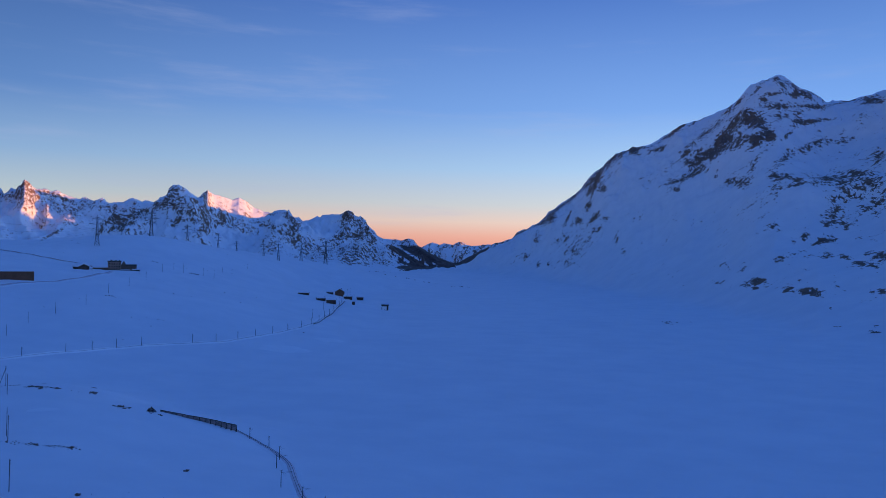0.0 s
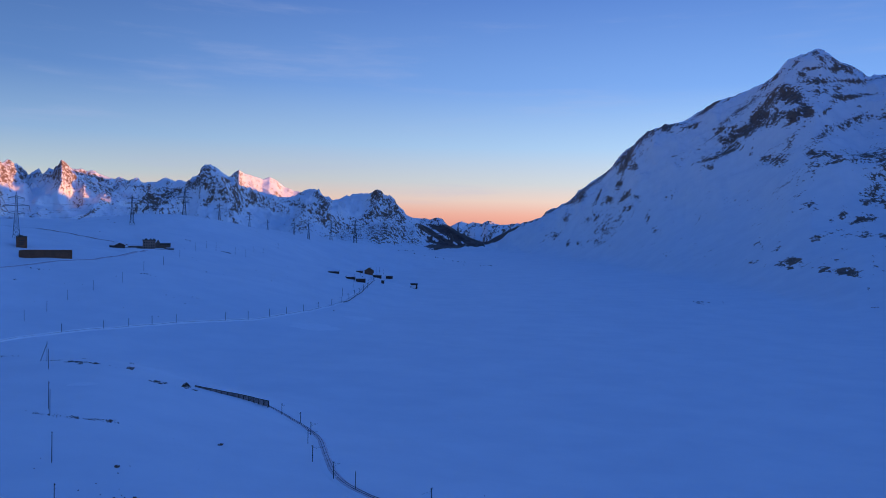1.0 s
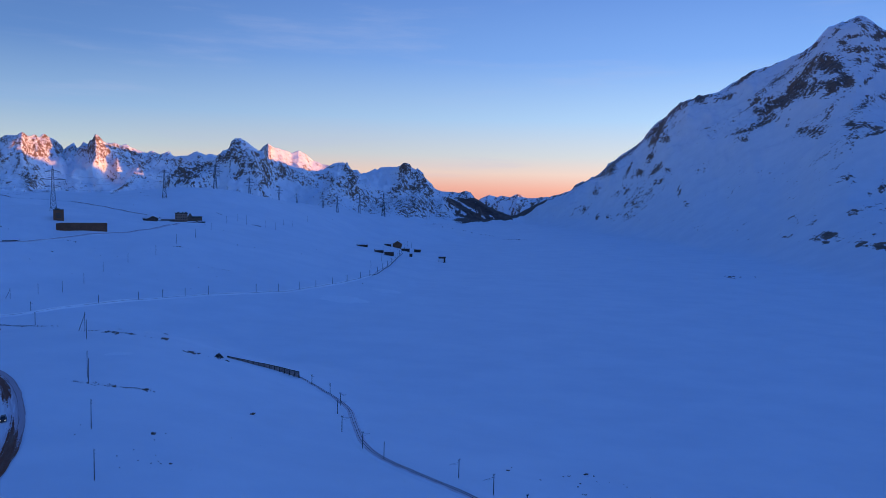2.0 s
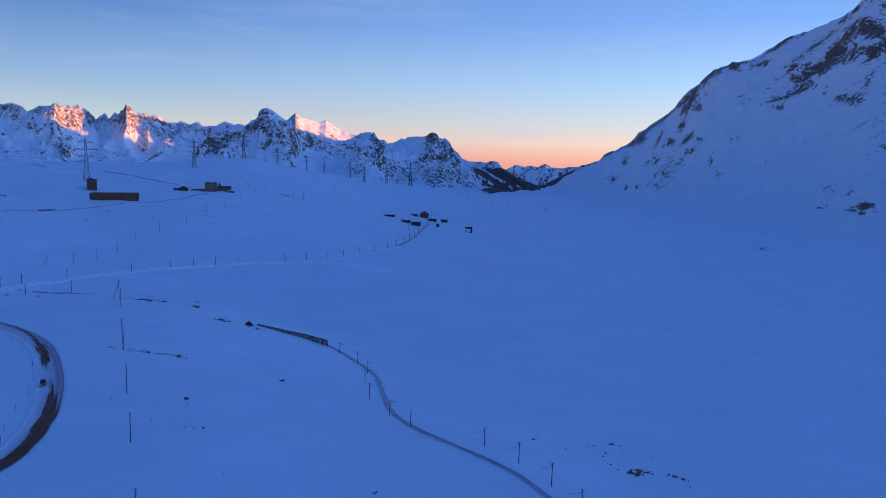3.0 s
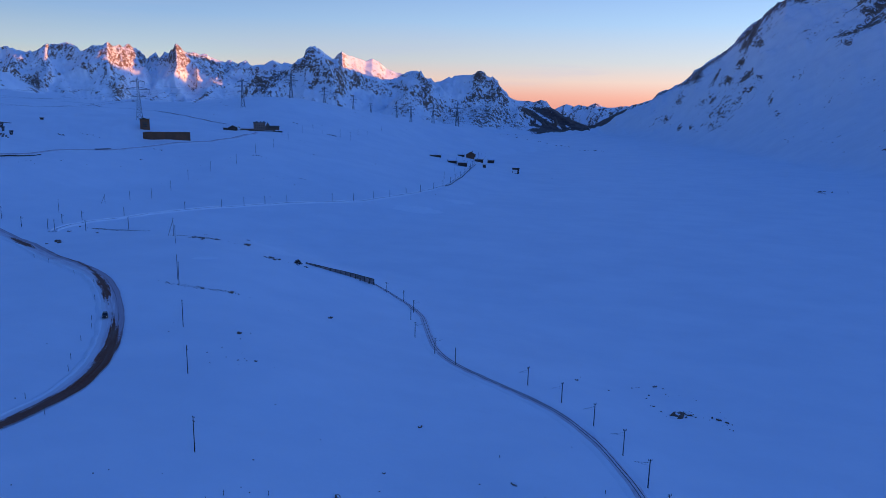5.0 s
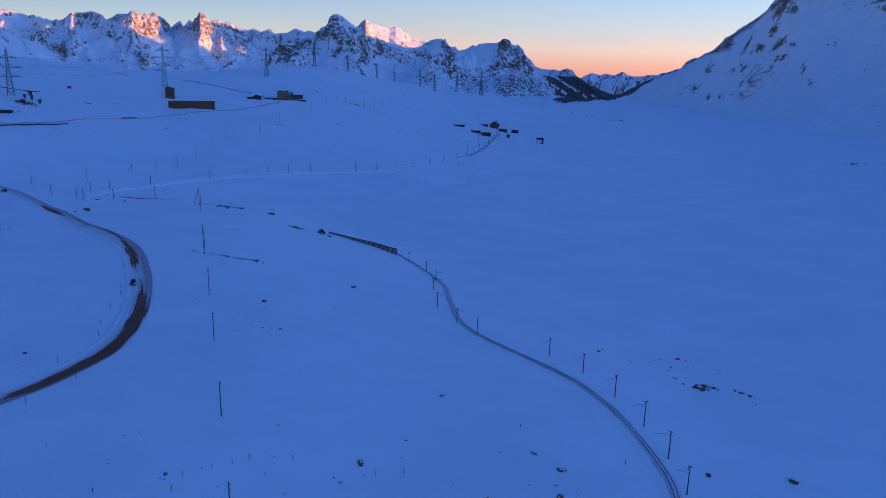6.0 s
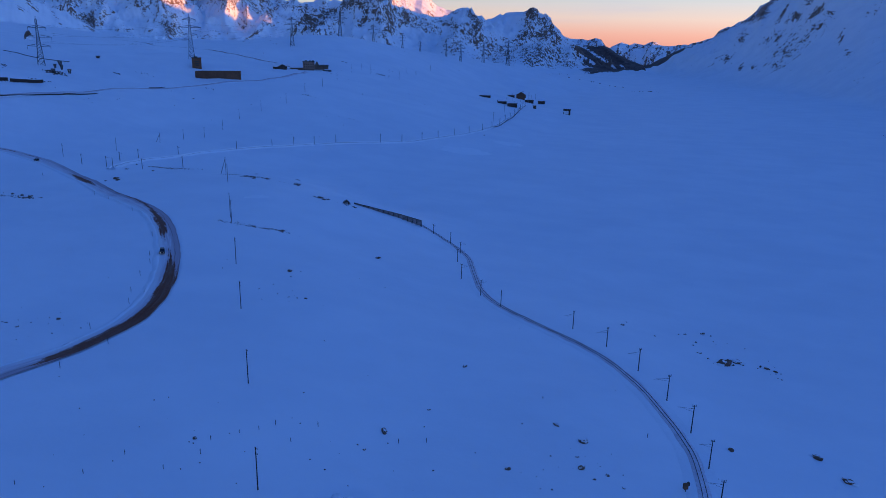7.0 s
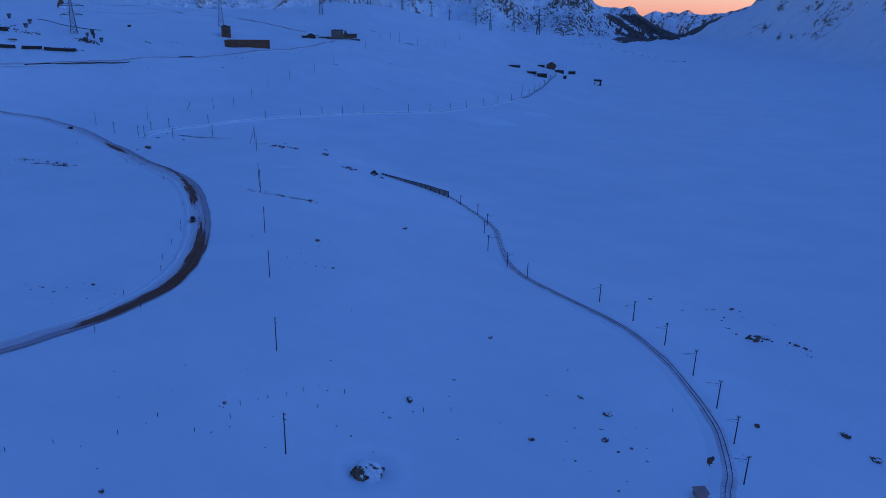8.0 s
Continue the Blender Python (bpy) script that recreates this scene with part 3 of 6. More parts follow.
# ---- materials ----
def material(name, colour, rough=0.8, vary=0.15, size=1.0, bump=0.2, metal=0.0, second=None):
    """A surface with grain and blotches at real size (metres)."""
    m = bpy.data.materials.new(name)
    m.use_nodes = True
    n, l = m.node_tree.nodes, m.node_tree.links
    b = n["Principled BSDF"]
    b.inputs["Roughness"].default_value, b.inputs["Metallic"].default_value = rough, metal
    co = n.new("ShaderNodeNewGeometry")
    fine, broad, mix = n.new("ShaderNodeTexNoise"), n.new("ShaderNodeTexNoise"), n.new("ShaderNodeMix")
    fine.inputs["Scale"].default_value, broad.inputs["Scale"].default_value = 3.0 / size, 0.35 / size
    fine.inputs["Detail"].default_value, broad.inputs["Detail"].default_value = 4, 3
    l.new(co.outputs["Position"], fine.inputs["Vector"]), l.new(co.outputs["Position"], broad.inputs["Vector"])
    add = n.new("ShaderNodeMath")
    add.operation = "MULTIPLY"
    l.new(fine.outputs["Fac"], add.inputs[0]), l.new(broad.outputs["Fac"], add.inputs[1])
    ramp = n.new("ShaderNodeMapRange")
    ramp.inputs["From Min"].default_value, ramp.inputs["From Max"].default_value = 0.12, 0.4
    l.new(add.outputs[0], ramp.inputs["Value"])
    mix.data_type = "RGBA"
    dark = second or tuple(c * (1 - 2 * vary) for c in colour)
    mix.inputs["A"].default_value, mix.inputs["B"].default_value = (*dark, 1), (*(min(1, c * (1 + vary)) for c in colour), 1)
    l.new(ramp.outputs[0], mix.inputs["Factor"]), l.new(mix.outputs["Result"], b.inputs["Base Color"])
    if bump:
        bp = n.new("ShaderNodeBump")
        bp.inputs["Strength"].default_value, bp.inputs["Distance"].default_value = bump, 0.1 * size
        l.new(fine.outputs["Fac"], bp.inputs["Height"]), l.new(bp.outputs[0], b.inputs["Normal"])
    return m


def ground_material():
    """Snow, with rock and scrub where the land's own rock value and noise let it through."""
    m = bpy.data.materials.new("snow_and_rock")
    m.use_nodes = True
    n, l = m.node_tree.nodes, m.node_tree.links
    b = n["Principled BSDF"]
    b.inputs["Roughness"].default_value = 0.75
    geo, att, att2 = n.new("ShaderNodeNewGeometry"), n.new("ShaderNodeAttribute"), n.new("ShaderNodeAttribute")
    att.attribute_name, att2.attribute_name = "rock", "wood"

    def tex(scale, detail, rough=0.6):
        t = n.new("ShaderNodeTexNoise")
        t.inputs["Scale"].default_value, t.inputs["Detail"].default_value, t.inputs["Roughness"].default_value = scale, detail, rough
        l.new(geo.outputs["Position"], t.inputs["Vector"])
        return t

    def calc(op, a, c):
        k = n.new("ShaderNodeMath")
        k.operation = op
        for i, v in enumerate((a, c)):
            if hasattr(v, "links"):
                l.new(v, k.inputs[i])
            else:
                k.inputs[i].default_value = v
        return k.outputs[0]

    def mixed(f, a, c):
        k = n.new("ShaderNodeMix")
        k.data_type = "RGBA"
        l.new(f, k.inputs["Factor"])
        for key, v in (("A", a), ("B", c)):
            if hasattr(v, "links"):
                l.new(v, k.inputs[key])
            else:
                k.inputs[key].default_value = (*v, 1)
        return k.outputs["Result"]

    def ranged(v, lo, hi):
        k = n.new("ShaderNodeMapRange")
        k.interpolation_type = "SMOOTHSTEP"
        k.inputs["From Min"].default_value, k.inputs["From Max"].default_value = lo, hi
        l.new(v, k.inputs["Value"])
        return k.outputs[0]
    t1, t2, t3, t4 = tex(0.06, 5, 0.7), tex(0.02, 3), tex(0.5, 4), tex(0.008, 3)
    stretch = n.new("ShaderNodeMapping")
    stretch.inputs["Scale"].default_value = (1.0, 0.38, 0.55)
    l.new(geo.outputs["Position"], stretch.inputs["Vector"])
    t5 = tex(0.2, 5, 0.75)
    l.new(stretch.outputs[0], t5.inputs["Vector"])
    broken = calc("ADD", att.outputs["Fac"], calc("MULTIPLY", calc("SUBTRACT", t1.outputs["Fac"], 0.5), 1.9))
    broken = calc("ADD", broken, calc("MULTIPLY", calc("SUBTRACT", t5.outputs["Fac"], 0.5), 1.7))
    rock = ranged(broken, 0.475, 0.535)
    stone = mixed(ranged(t1.outputs["Fac"], 0.35, 0.65), (0.085, 0.046, 0.03), (0.24, 0.14, 0.09))
    stone = mixed(att2.outputs["Fac"], stone, mixed(ranged(t1.outputs["Fac"], 0.4, 0.6), (0.085, 0.045, 0.032), (0.15, 0.085, 0.06)))
    drift = n.new("ShaderNodeMapping")
    drift.inputs["Scale"].default_value = (0.75, 1.3, 1.0)
    drift.inputs["Rotation"].default_value = (0, 0, 0.5)
    l.new(geo.outputs["Position"], drift.inputs["Vector"])
    t6 = tex(0.035, 6, 0.62)
    l.new(drift.outputs[0], t6.inputs["Vector"])
    snow = mixed(ranged(calc("ADD", calc("MULTIPLY", t2.outputs["Fac"], 0.4), calc("ADD", calc("MULTIPLY", t4.outputs["Fac"], 0.3), calc("MULTIPLY", t6.outputs["Fac"], 0.5))), 0.42, 0.78), (0.815, 0.845, 0.88), (0.895, 0.915, 0.935))
    l.new(mixed(rock, snow, stone), b.inputs["Base Color"])
    bump = n.new("ShaderNodeBump")
    bump.inputs["Strength"].default_value, bump.inputs["Distance"].default_value = 0.32, 1.2
    l.new(calc("ADD", calc("MULTIPLY", t1.outputs["Fac"], rock), calc("ADD", calc("MULTIPLY", t3.outputs["Fac"], 0.12), calc("MULTIPLY", t6.outputs["Fac"], 0.7))), bump.inputs["Height"])
    l.new(bump.outputs[0], b.inputs["Normal"])
    return m


def snowy_rock():
    """Brown stone; snow lies where the face looks up."""
    m = bpy.data.materials.new("snow_dusted_rock")
    m.use_nodes = True
    n, l = m.node_tree.nodes, m.node_tree.links
    b = n["Principled BSDF"]
    b.inputs["Roughness"].default_value = 0.85
    geo, up, grain, broad = n.new("ShaderNodeNewGeometry"), n.new("ShaderNodeSeparateXYZ"), n.new("ShaderNodeTexNoise"), n.new("ShaderNodeTexNoise")
    l.new(geo.outputs["Normal"], up.inputs[0])
    grain.inputs["Scale"].default_value, grain.inputs["Detail"].default_value = 4.0, 5
    broad.inputs["Scale"].default_value, broad.inputs["Detail"].default_value = 0.6, 3
    for t in (grain, broad):
        l.new(geo.outputs["Position"], t.inputs["Vector"])
    stone, lie, cut, mix = n.new("ShaderNodeMix"), n.new("ShaderNodeMath"), n.new("ShaderNodeMapRange"), n.new("ShaderNodeMix")
    stone.data_type = mix.data_type = "RGBA"
    stone.inputs["A"].default_value, stone.inputs["B"].default_value = (0.08, 0.042, 0.028, 1), (0.27, 0.15, 0.095, 1)
    l.new(grain.outputs["Fac"], stone.inputs["Factor"])
    lie.operation, lie.inputs[1].default_value = "MULTIPLY_ADD", 1.5
    l.new(broad.outputs["Fac"], lie.inputs[0]), l.new(up.outputs["Z"], lie.inputs[2])
    cut.inputs["From Min"].default_value, cut.inputs["From Max"].default_value = 1.61, 1.68
    l.new(lie.outputs[0], cut.inputs["Value"]), l.new(cut.outputs[0], mix.inputs["Factor"])
    l.new(stone.outputs["Result"], mix.inputs["A"])
    mix.inputs["B"].default_value = (0.86, 0.89, 0.92, 1)
    l.new(mix.outputs["Result"], b.inputs["Base Color"])
    bp = n.new("ShaderNodeBump")
    bp.inputs["Strength"].default_value, bp.inputs["Distance"].default_value = 0.7, 0.15
    l.new(grain.outputs["Fac"], bp.inputs["Height"]), l.new(bp.outputs[0], b.inputs["Normal"])
    return m


MAT_SNOWROCK = snowy_rock()
MAT_GROUND = ground_material()
MAT_BANK = material("ploughed_snow", (0.85, 0.88, 0.91), 0.8, 0.025, 2.0, 0.4)
MAT_STEEL = material("dark_weathered_steel", (0.09, 0.085, 0.08), 0.55, 0.25, 0.5, 0.1, 0.6)
MAT_GALV = material("galvanised_steel", (0.13, 0.13, 0.135), 0.5, 0.2, 0.5, 0.1, 0.6)
MAT_WOOD = material("tarred_wood", (0.085, 0.05, 0.035), 0.85, 0.3, 0.4)
MAT_ROCK = material("lichened_rock", (0.17, 0.11, 0.08), 0.9, 0.35, 0.8, 0.8)
MAT_CONCRETE = material("stained_concrete", (0.09, 0.062, 0.048), 0.9, 0.25, 2.0, 0.4)
MAT_PLASTER = material("weathered_plaster", (0.19, 0.12, 0.085), 0.9, 0.2, 2.0, 0.2)
MAT_SNOW = material("settled_snow", (0.84, 0.87, 0.9), 0.8, 0.05, 2.0, 0.3)


# ---- building blocks ----
def mesh_from(name, verts, faces, mat):
    me = bpy.data.meshes.new(name)
    me.from_pydata(verts, [], faces)
    me.materials.append(mat)
    me.update()
    return me


def at(x, y, lift=0.0):
    return float(land(np.array([float(x)]), np.array([float(y)]))[0]) + lift


# ---- ground ----
def build_ground():
    az = np.concatenate([np.arange(-180, -44, 2.0), np.arange(-44, 60, 0.07), np.arange(60, 180, 2.0)])
    r = np.concatenate([[0.0, 6.0], np.geomspace(12, 900, 250), np.geomspace(905, 2300, 88), np.arange(2311, 4881, 11.0)])
    A, Rr = np.meshgrid(np.radians(az), r, indexing="ij")
    x, y = -Rr * np.sin(A), Rr * np.cos(A)
    z = land(x, y)
    # bare rock where the land is steep and broken
    gz_r = np.gradient(z, axis=1) / np.gradient(Rr, axis=1)
    gz_a = np.gradient(z, axis=0) / (np.gradient(A, axis=0) * np.maximum(Rr, 1.0))
    slope = np.hypot(gz_r, gz_a)
    deg = np.degrees(A)
    patch, fine = fbm(x, y, 300.0, 4, 0.6), fbm(x * 1.3, y, 45.0, 3, 0.6)
    rib = np.where(Rr < 3650, ridged(x * 1.2, y, 380.0, 5, 0.52), ridged(x, y, 300.0, 5, 0.58))
    gully = ridged(deg * 62 + Rr * 0.25, Rr * 0.22, 42.0, 3, 0.6)        # ribs running down the faces
    bare = slope * 0.6 + patch * 0.2 + fine * 0.22 + rib * 0.4 + gully * 0.3
    high = smooth(70, 150, z) * smooth(2200, 2700, Rr) * smooth(3, 6, deg)
    cut = np.quantile(bare[high > 0.9], 0.9)
    el = seen_at(z, Rr)
    west = np.clip((bare - cut) * 1.0 + 0.29 + 0.15 * smooth(3650, 3800, Rr) * smooth(25, 28, deg), -0.3, 0.56) + fbm(x, y, 24.0, 2, 0.6) * 0.26
    west = west * smooth(12, 40, z) - smooth(40, 12, z)
    west = np.where(Rr > 2250, zoned(west.copy(), deg, el, WEST_ROCK, 0.25), west)
    hill = smooth(38.5, 39.5, deg) * smooth(2600, 2450, Rr) * smooth(900, 1300, Rr)      # the snowy shoulder before the chain
    west = np.where(hill > 0.5, zoned(np.minimum(west, 0.05), deg, el, HILL_ROCKS, 0.36), west)
    scree = smooth(-24, -29, deg) * smooth(0.5, 3, el) * smooth(9.5, 7, el)
    east = np.clip(0.0 + 0.3 * fbm(x, y, 130.0, 4, 0.65) + fine * 0.2 + scree * 0.13, -0.6, 0.32)
    east = east * smooth(12, 40, z) - smooth(40, 12, z)
    east = np.where(Rr > 740, zoned(east.copy(), deg, el, EAST_ROCK, 0.37), east)
    rock = np.clip(np.where(deg < 0, east, west), -1.0, 0.85)
    wood = np.maximum(smooth(3050, 3200, Rr) * smooth(-6.5, -5, deg), smooth(2850, 2910, Rr) * smooth(-1.6, -0.7, deg) * smooth(4.5 + patch, 3.3 + patch, deg)) * smooth(4300, 4100, Rr) * smooth(5.6, 4.4, deg) * smooth(-8, -5, deg) * smooth(126, 82, z)
    lean = np.degrees(np.arctan((z - 100) / np.maximum(Rr, 1))) - 0.58 * deg      # snow chutes cross the wood obliquely
    chute = np.exp(-((lean + 2.97) / 0.1) ** 2) * smooth(2.6, 2.9, deg) + np.exp(-((lean + 2.29) / 0.085) ** 2) * smooth(1.0, 1.4, deg) + 0.8 * np.exp(-((lean + 1.88) / 0.07) ** 2) * smooth(0.35, 0.5, deg) * smooth(1.0, 0.8, deg)
    ridge_far = smooth(4000, 4300, Rr) * smooth(6, 4, deg) * smooth(-10, -6, deg)
    rock = np.where(ridge_far > 0.5, (gully - 1.05) * 0.5 + fine * 0.15 + 0.3, rock)
    hump = smooth(3050, 3200, Rr) * smooth(4000, 3950, Rr) * smooth(4.6, 4.0, deg) * smooth(-8, -5, deg)
    rock = np.where(hump > 0.5, (gully - 1.0) * 0.5 + fine * 0.2 + 0.34, rock)
    rock = np.maximum(rock, wood * (1.4 + patch * 0.2) - 0.3 - 1.9 * wood * chute)
    na, nr = x.shape
    me = bpy.data.meshes.new("ground")
    i = np.arange(na * nr).reshape(na, nr)
    j = np.roll(i, -1, axis=0)
    quads = np.stack([i[:, :-1], i[:, 1:], j[:, 1:], j[:, :-1]], -1).reshape(-1, 4)[:, ::-1]
    me.vertices.add(na * nr)
    me.vertices.foreach_set("co", np.stack([x, y, z], -1).ravel())
    me.loops.add(quads.size)
    me.loops.foreach_set("vertex_index", quads.ravel())
    me.polygons.add(len(quads))
    me.polygons.foreach_set("loop_start", np.arange(len(quads)) * 4)
    me.update(calc_edges=True)
    me.polygons.foreach_set("use_smooth", np.ones(len(quads), bool))
    for key, v in (("rock", rock), ("wood", wood)):
        me.attributes.new(key, "FLOAT", "POINT").data.foreach_set("value", v.ravel().astype(np.float32))
    me.materials.append(MAT_GROUND)
    ob = new("ground", me)
    return tagged(ob, "snow-covered lake basin and rocky alpine mountains at dusk", "ground", kind="structure")


build_ground()


# ---- laying things along lines ----
def along(points, step, closed=False):
    """Points every step metres on a smooth line through the given ones (Catmull-Rom)."""
    p = [np.array(q[:2], float) for q in points]
    p = [2 * p[0] - p[1]] + p + [2 * p[-1] - p[-2]]
    fine = []
    for a, b, c, d in zip(p, p[1:], p[2:], p[3:]):
        for k in range(40):
            t = k / 40
            fine.append(0.5 * (2 * b + (c - a) * t + (2 * a - 5 * b + 4 * c - d) * t * t + (3 * b - a - 3 * c + d) * t ** 3))
    fine = np.array(fine + [p[-2]])
    s = np.concatenate([[0], np.cumsum(np.hypot(*np.diff(fine, axis=0).T))])
    q = np.linspace(0, s[-1], max(2, int(s[-1] / step) + 1))
    pts = np.stack([np.interp(q, s, fine[:, 0]), np.interp(q, s, fine[:, 1])], 1)
    way = np.gradient(pts, axis=0)
    way /= np.linalg.norm(way, axis=1)[:, None]
    return pts, np.stack([way[:, 1], -way[:, 0]], 1), q     # points, side to the right, distance


def strip(name, pts, side, dist, profile, mat, waver=0.0, seed=0.0):
    """A band draped on the land; profile: (across, lift) from left to right."""
    n, k = len(pts), len(profile)
    off = np.array([a for a, _ in profile])
    lift = np.array([b for _, b in profile])
    shift = fbm(dist[:, None] + np.zeros(k) + seed, off[None] * 7 + np.zeros((n, 1)), 9.0, 3) * waver
    across = off[None] + shift
    x, y = pts[:, :1] + side[:, :1] * across, pts[:, 1:] + side[:, 1:] * across
    centre = land(pts[:, 0], pts[:, 1])[:, None]
    z = np.maximum(land(x, y), 0.35 * land(x, y) + 0.65 * centre - 0.4) + lift[None] * (1 + shift * 0.5)
    i = np.arange(n * k).reshape(n, k)
    quads = np.stack([i[:-1, :-1], i[:-1, 1:], i[1:, 1:], i[1:, :-1]], -1).reshape(-1, 4)
    me = bpy.data.meshes.new(name)
    me.from_pydata(np.stack([x, y, z], -1).reshape(-1, 3).tolist(), [], quads.tolist())
    me.polygons.foreach_set("use_smooth", np.ones(len(quads), bool))
    for key, v in (("across", np.broadcast_to(off[None], (n, k))), ("along", np.broadcast_to(dist[:, None], (n, k)))):
        me.attributes.new(key, "FLOAT", "POINT").data.foreach_set("value", v.ravel().astype(np.float32))
    me.materials.append(mat)
    me.update()
    return me


class Shape:
    """Collects boxes, beams and solids into one mesh."""
    def __init__(self):
        self.v, self.f = [], []

    def solid(self, verts, faces):
        k = len(self.v)
        self.v += [tuple(q) for q in verts]
        self.f += [tuple(i + k for i in f) for f in faces]
        return self

    def box(self, x0, y0, z0, x1, y1, z1):
        return self.solid([(x0, y0, z0), (x1, y0, z0), (x1, y1, z0), (x0, y1, z0), (x0, y0, z1), (x1, y0, z1), (x1, y1, z1), (x0, y1, z1)],
                          [(3, 2, 1, 0), (4, 5, 6, 7), (0, 1, 5, 4), (1, 2, 6, 5), (2, 3, 7, 6), (3, 0, 4, 7)])

    def beam(self, p, q, w0, w1=None, sides=4):
        p, q = Vector(p), Vector(q)
        w1 = w0 if w1 is None else w1
        d = (q - p).normalized()
        u = d.cross(Vector((0, 0, 1)) if abs(d.z) < 0.95 else Vector((1, 0, 0))).normalized()
        v = d.cross(u)
        turn = math.pi / sides
        ring = [(u * math.cos(2 * math.pi * k / sides + turn) + v * math.sin(2 * math.pi * k / sides + turn)) for k in range(sides)]
        verts = [p + a * w0 * 0.5 for a in ring] + [q + a * w1 * 0.5 for a in ring]
        faces = [(k, (k + 1) % sides, (k + 1) % sides + sides, k + sides) for k in range(sides)]
        return self.solid(verts, faces + [tuple(range(sides))[::-1], tuple(range(sides, 2 * sides))])

    def gable(self, x0, y0, x1, y1, z, rise, thick, over=0.5):
        """A pitched roof slab with its ridge along x."""
        x0, x1, y0, y1 = x0 - over, x1 + over, y0 - over, y1 + over
        ym = (y0 + y1) / 2
        out = [(y0, z), (ym, z + rise), (y1, z), (y1, z + thick), (ym, z + rise + thick * 1.15), (y0, z + thick)]
        verts = [(x0, a, b) for a, b in out] + [(x1, a, b) for a, b in out]
        faces = [(k, (k + 1) % 6, (k + 1) % 6 + 6, k + 6) for k in range(6)]
        return self.solid(verts, faces + [(5, 4, 1, 0), (4, 3, 2, 1), (6, 7, 10, 11), (7, 8, 9, 10)])

    def mesh(self, name, mat, shade=False):
        me = mesh_from(name, self.v, self.f, mat)
        if shade:
            me.polygons.foreach_set("use_smooth", np.ones(len(self.f), bool))
        return me


def part(name, shape, mat, parent, label=""):
    me = shape.mesh(name, mat) if isinstance(shape, Shape) else shape
    ob = new(name, me)
    ob.parent = parent
    return tagged(ob, label)


def base(name, x, y, z, turn=0.0, label="", category="", group=""):
    ob = new(name)
    ob.empty_display_size = 0.5
    ob.matrix_basis = pose(x, y, z, 0, 0, turn)
    return tagged(ob, label, category, group)


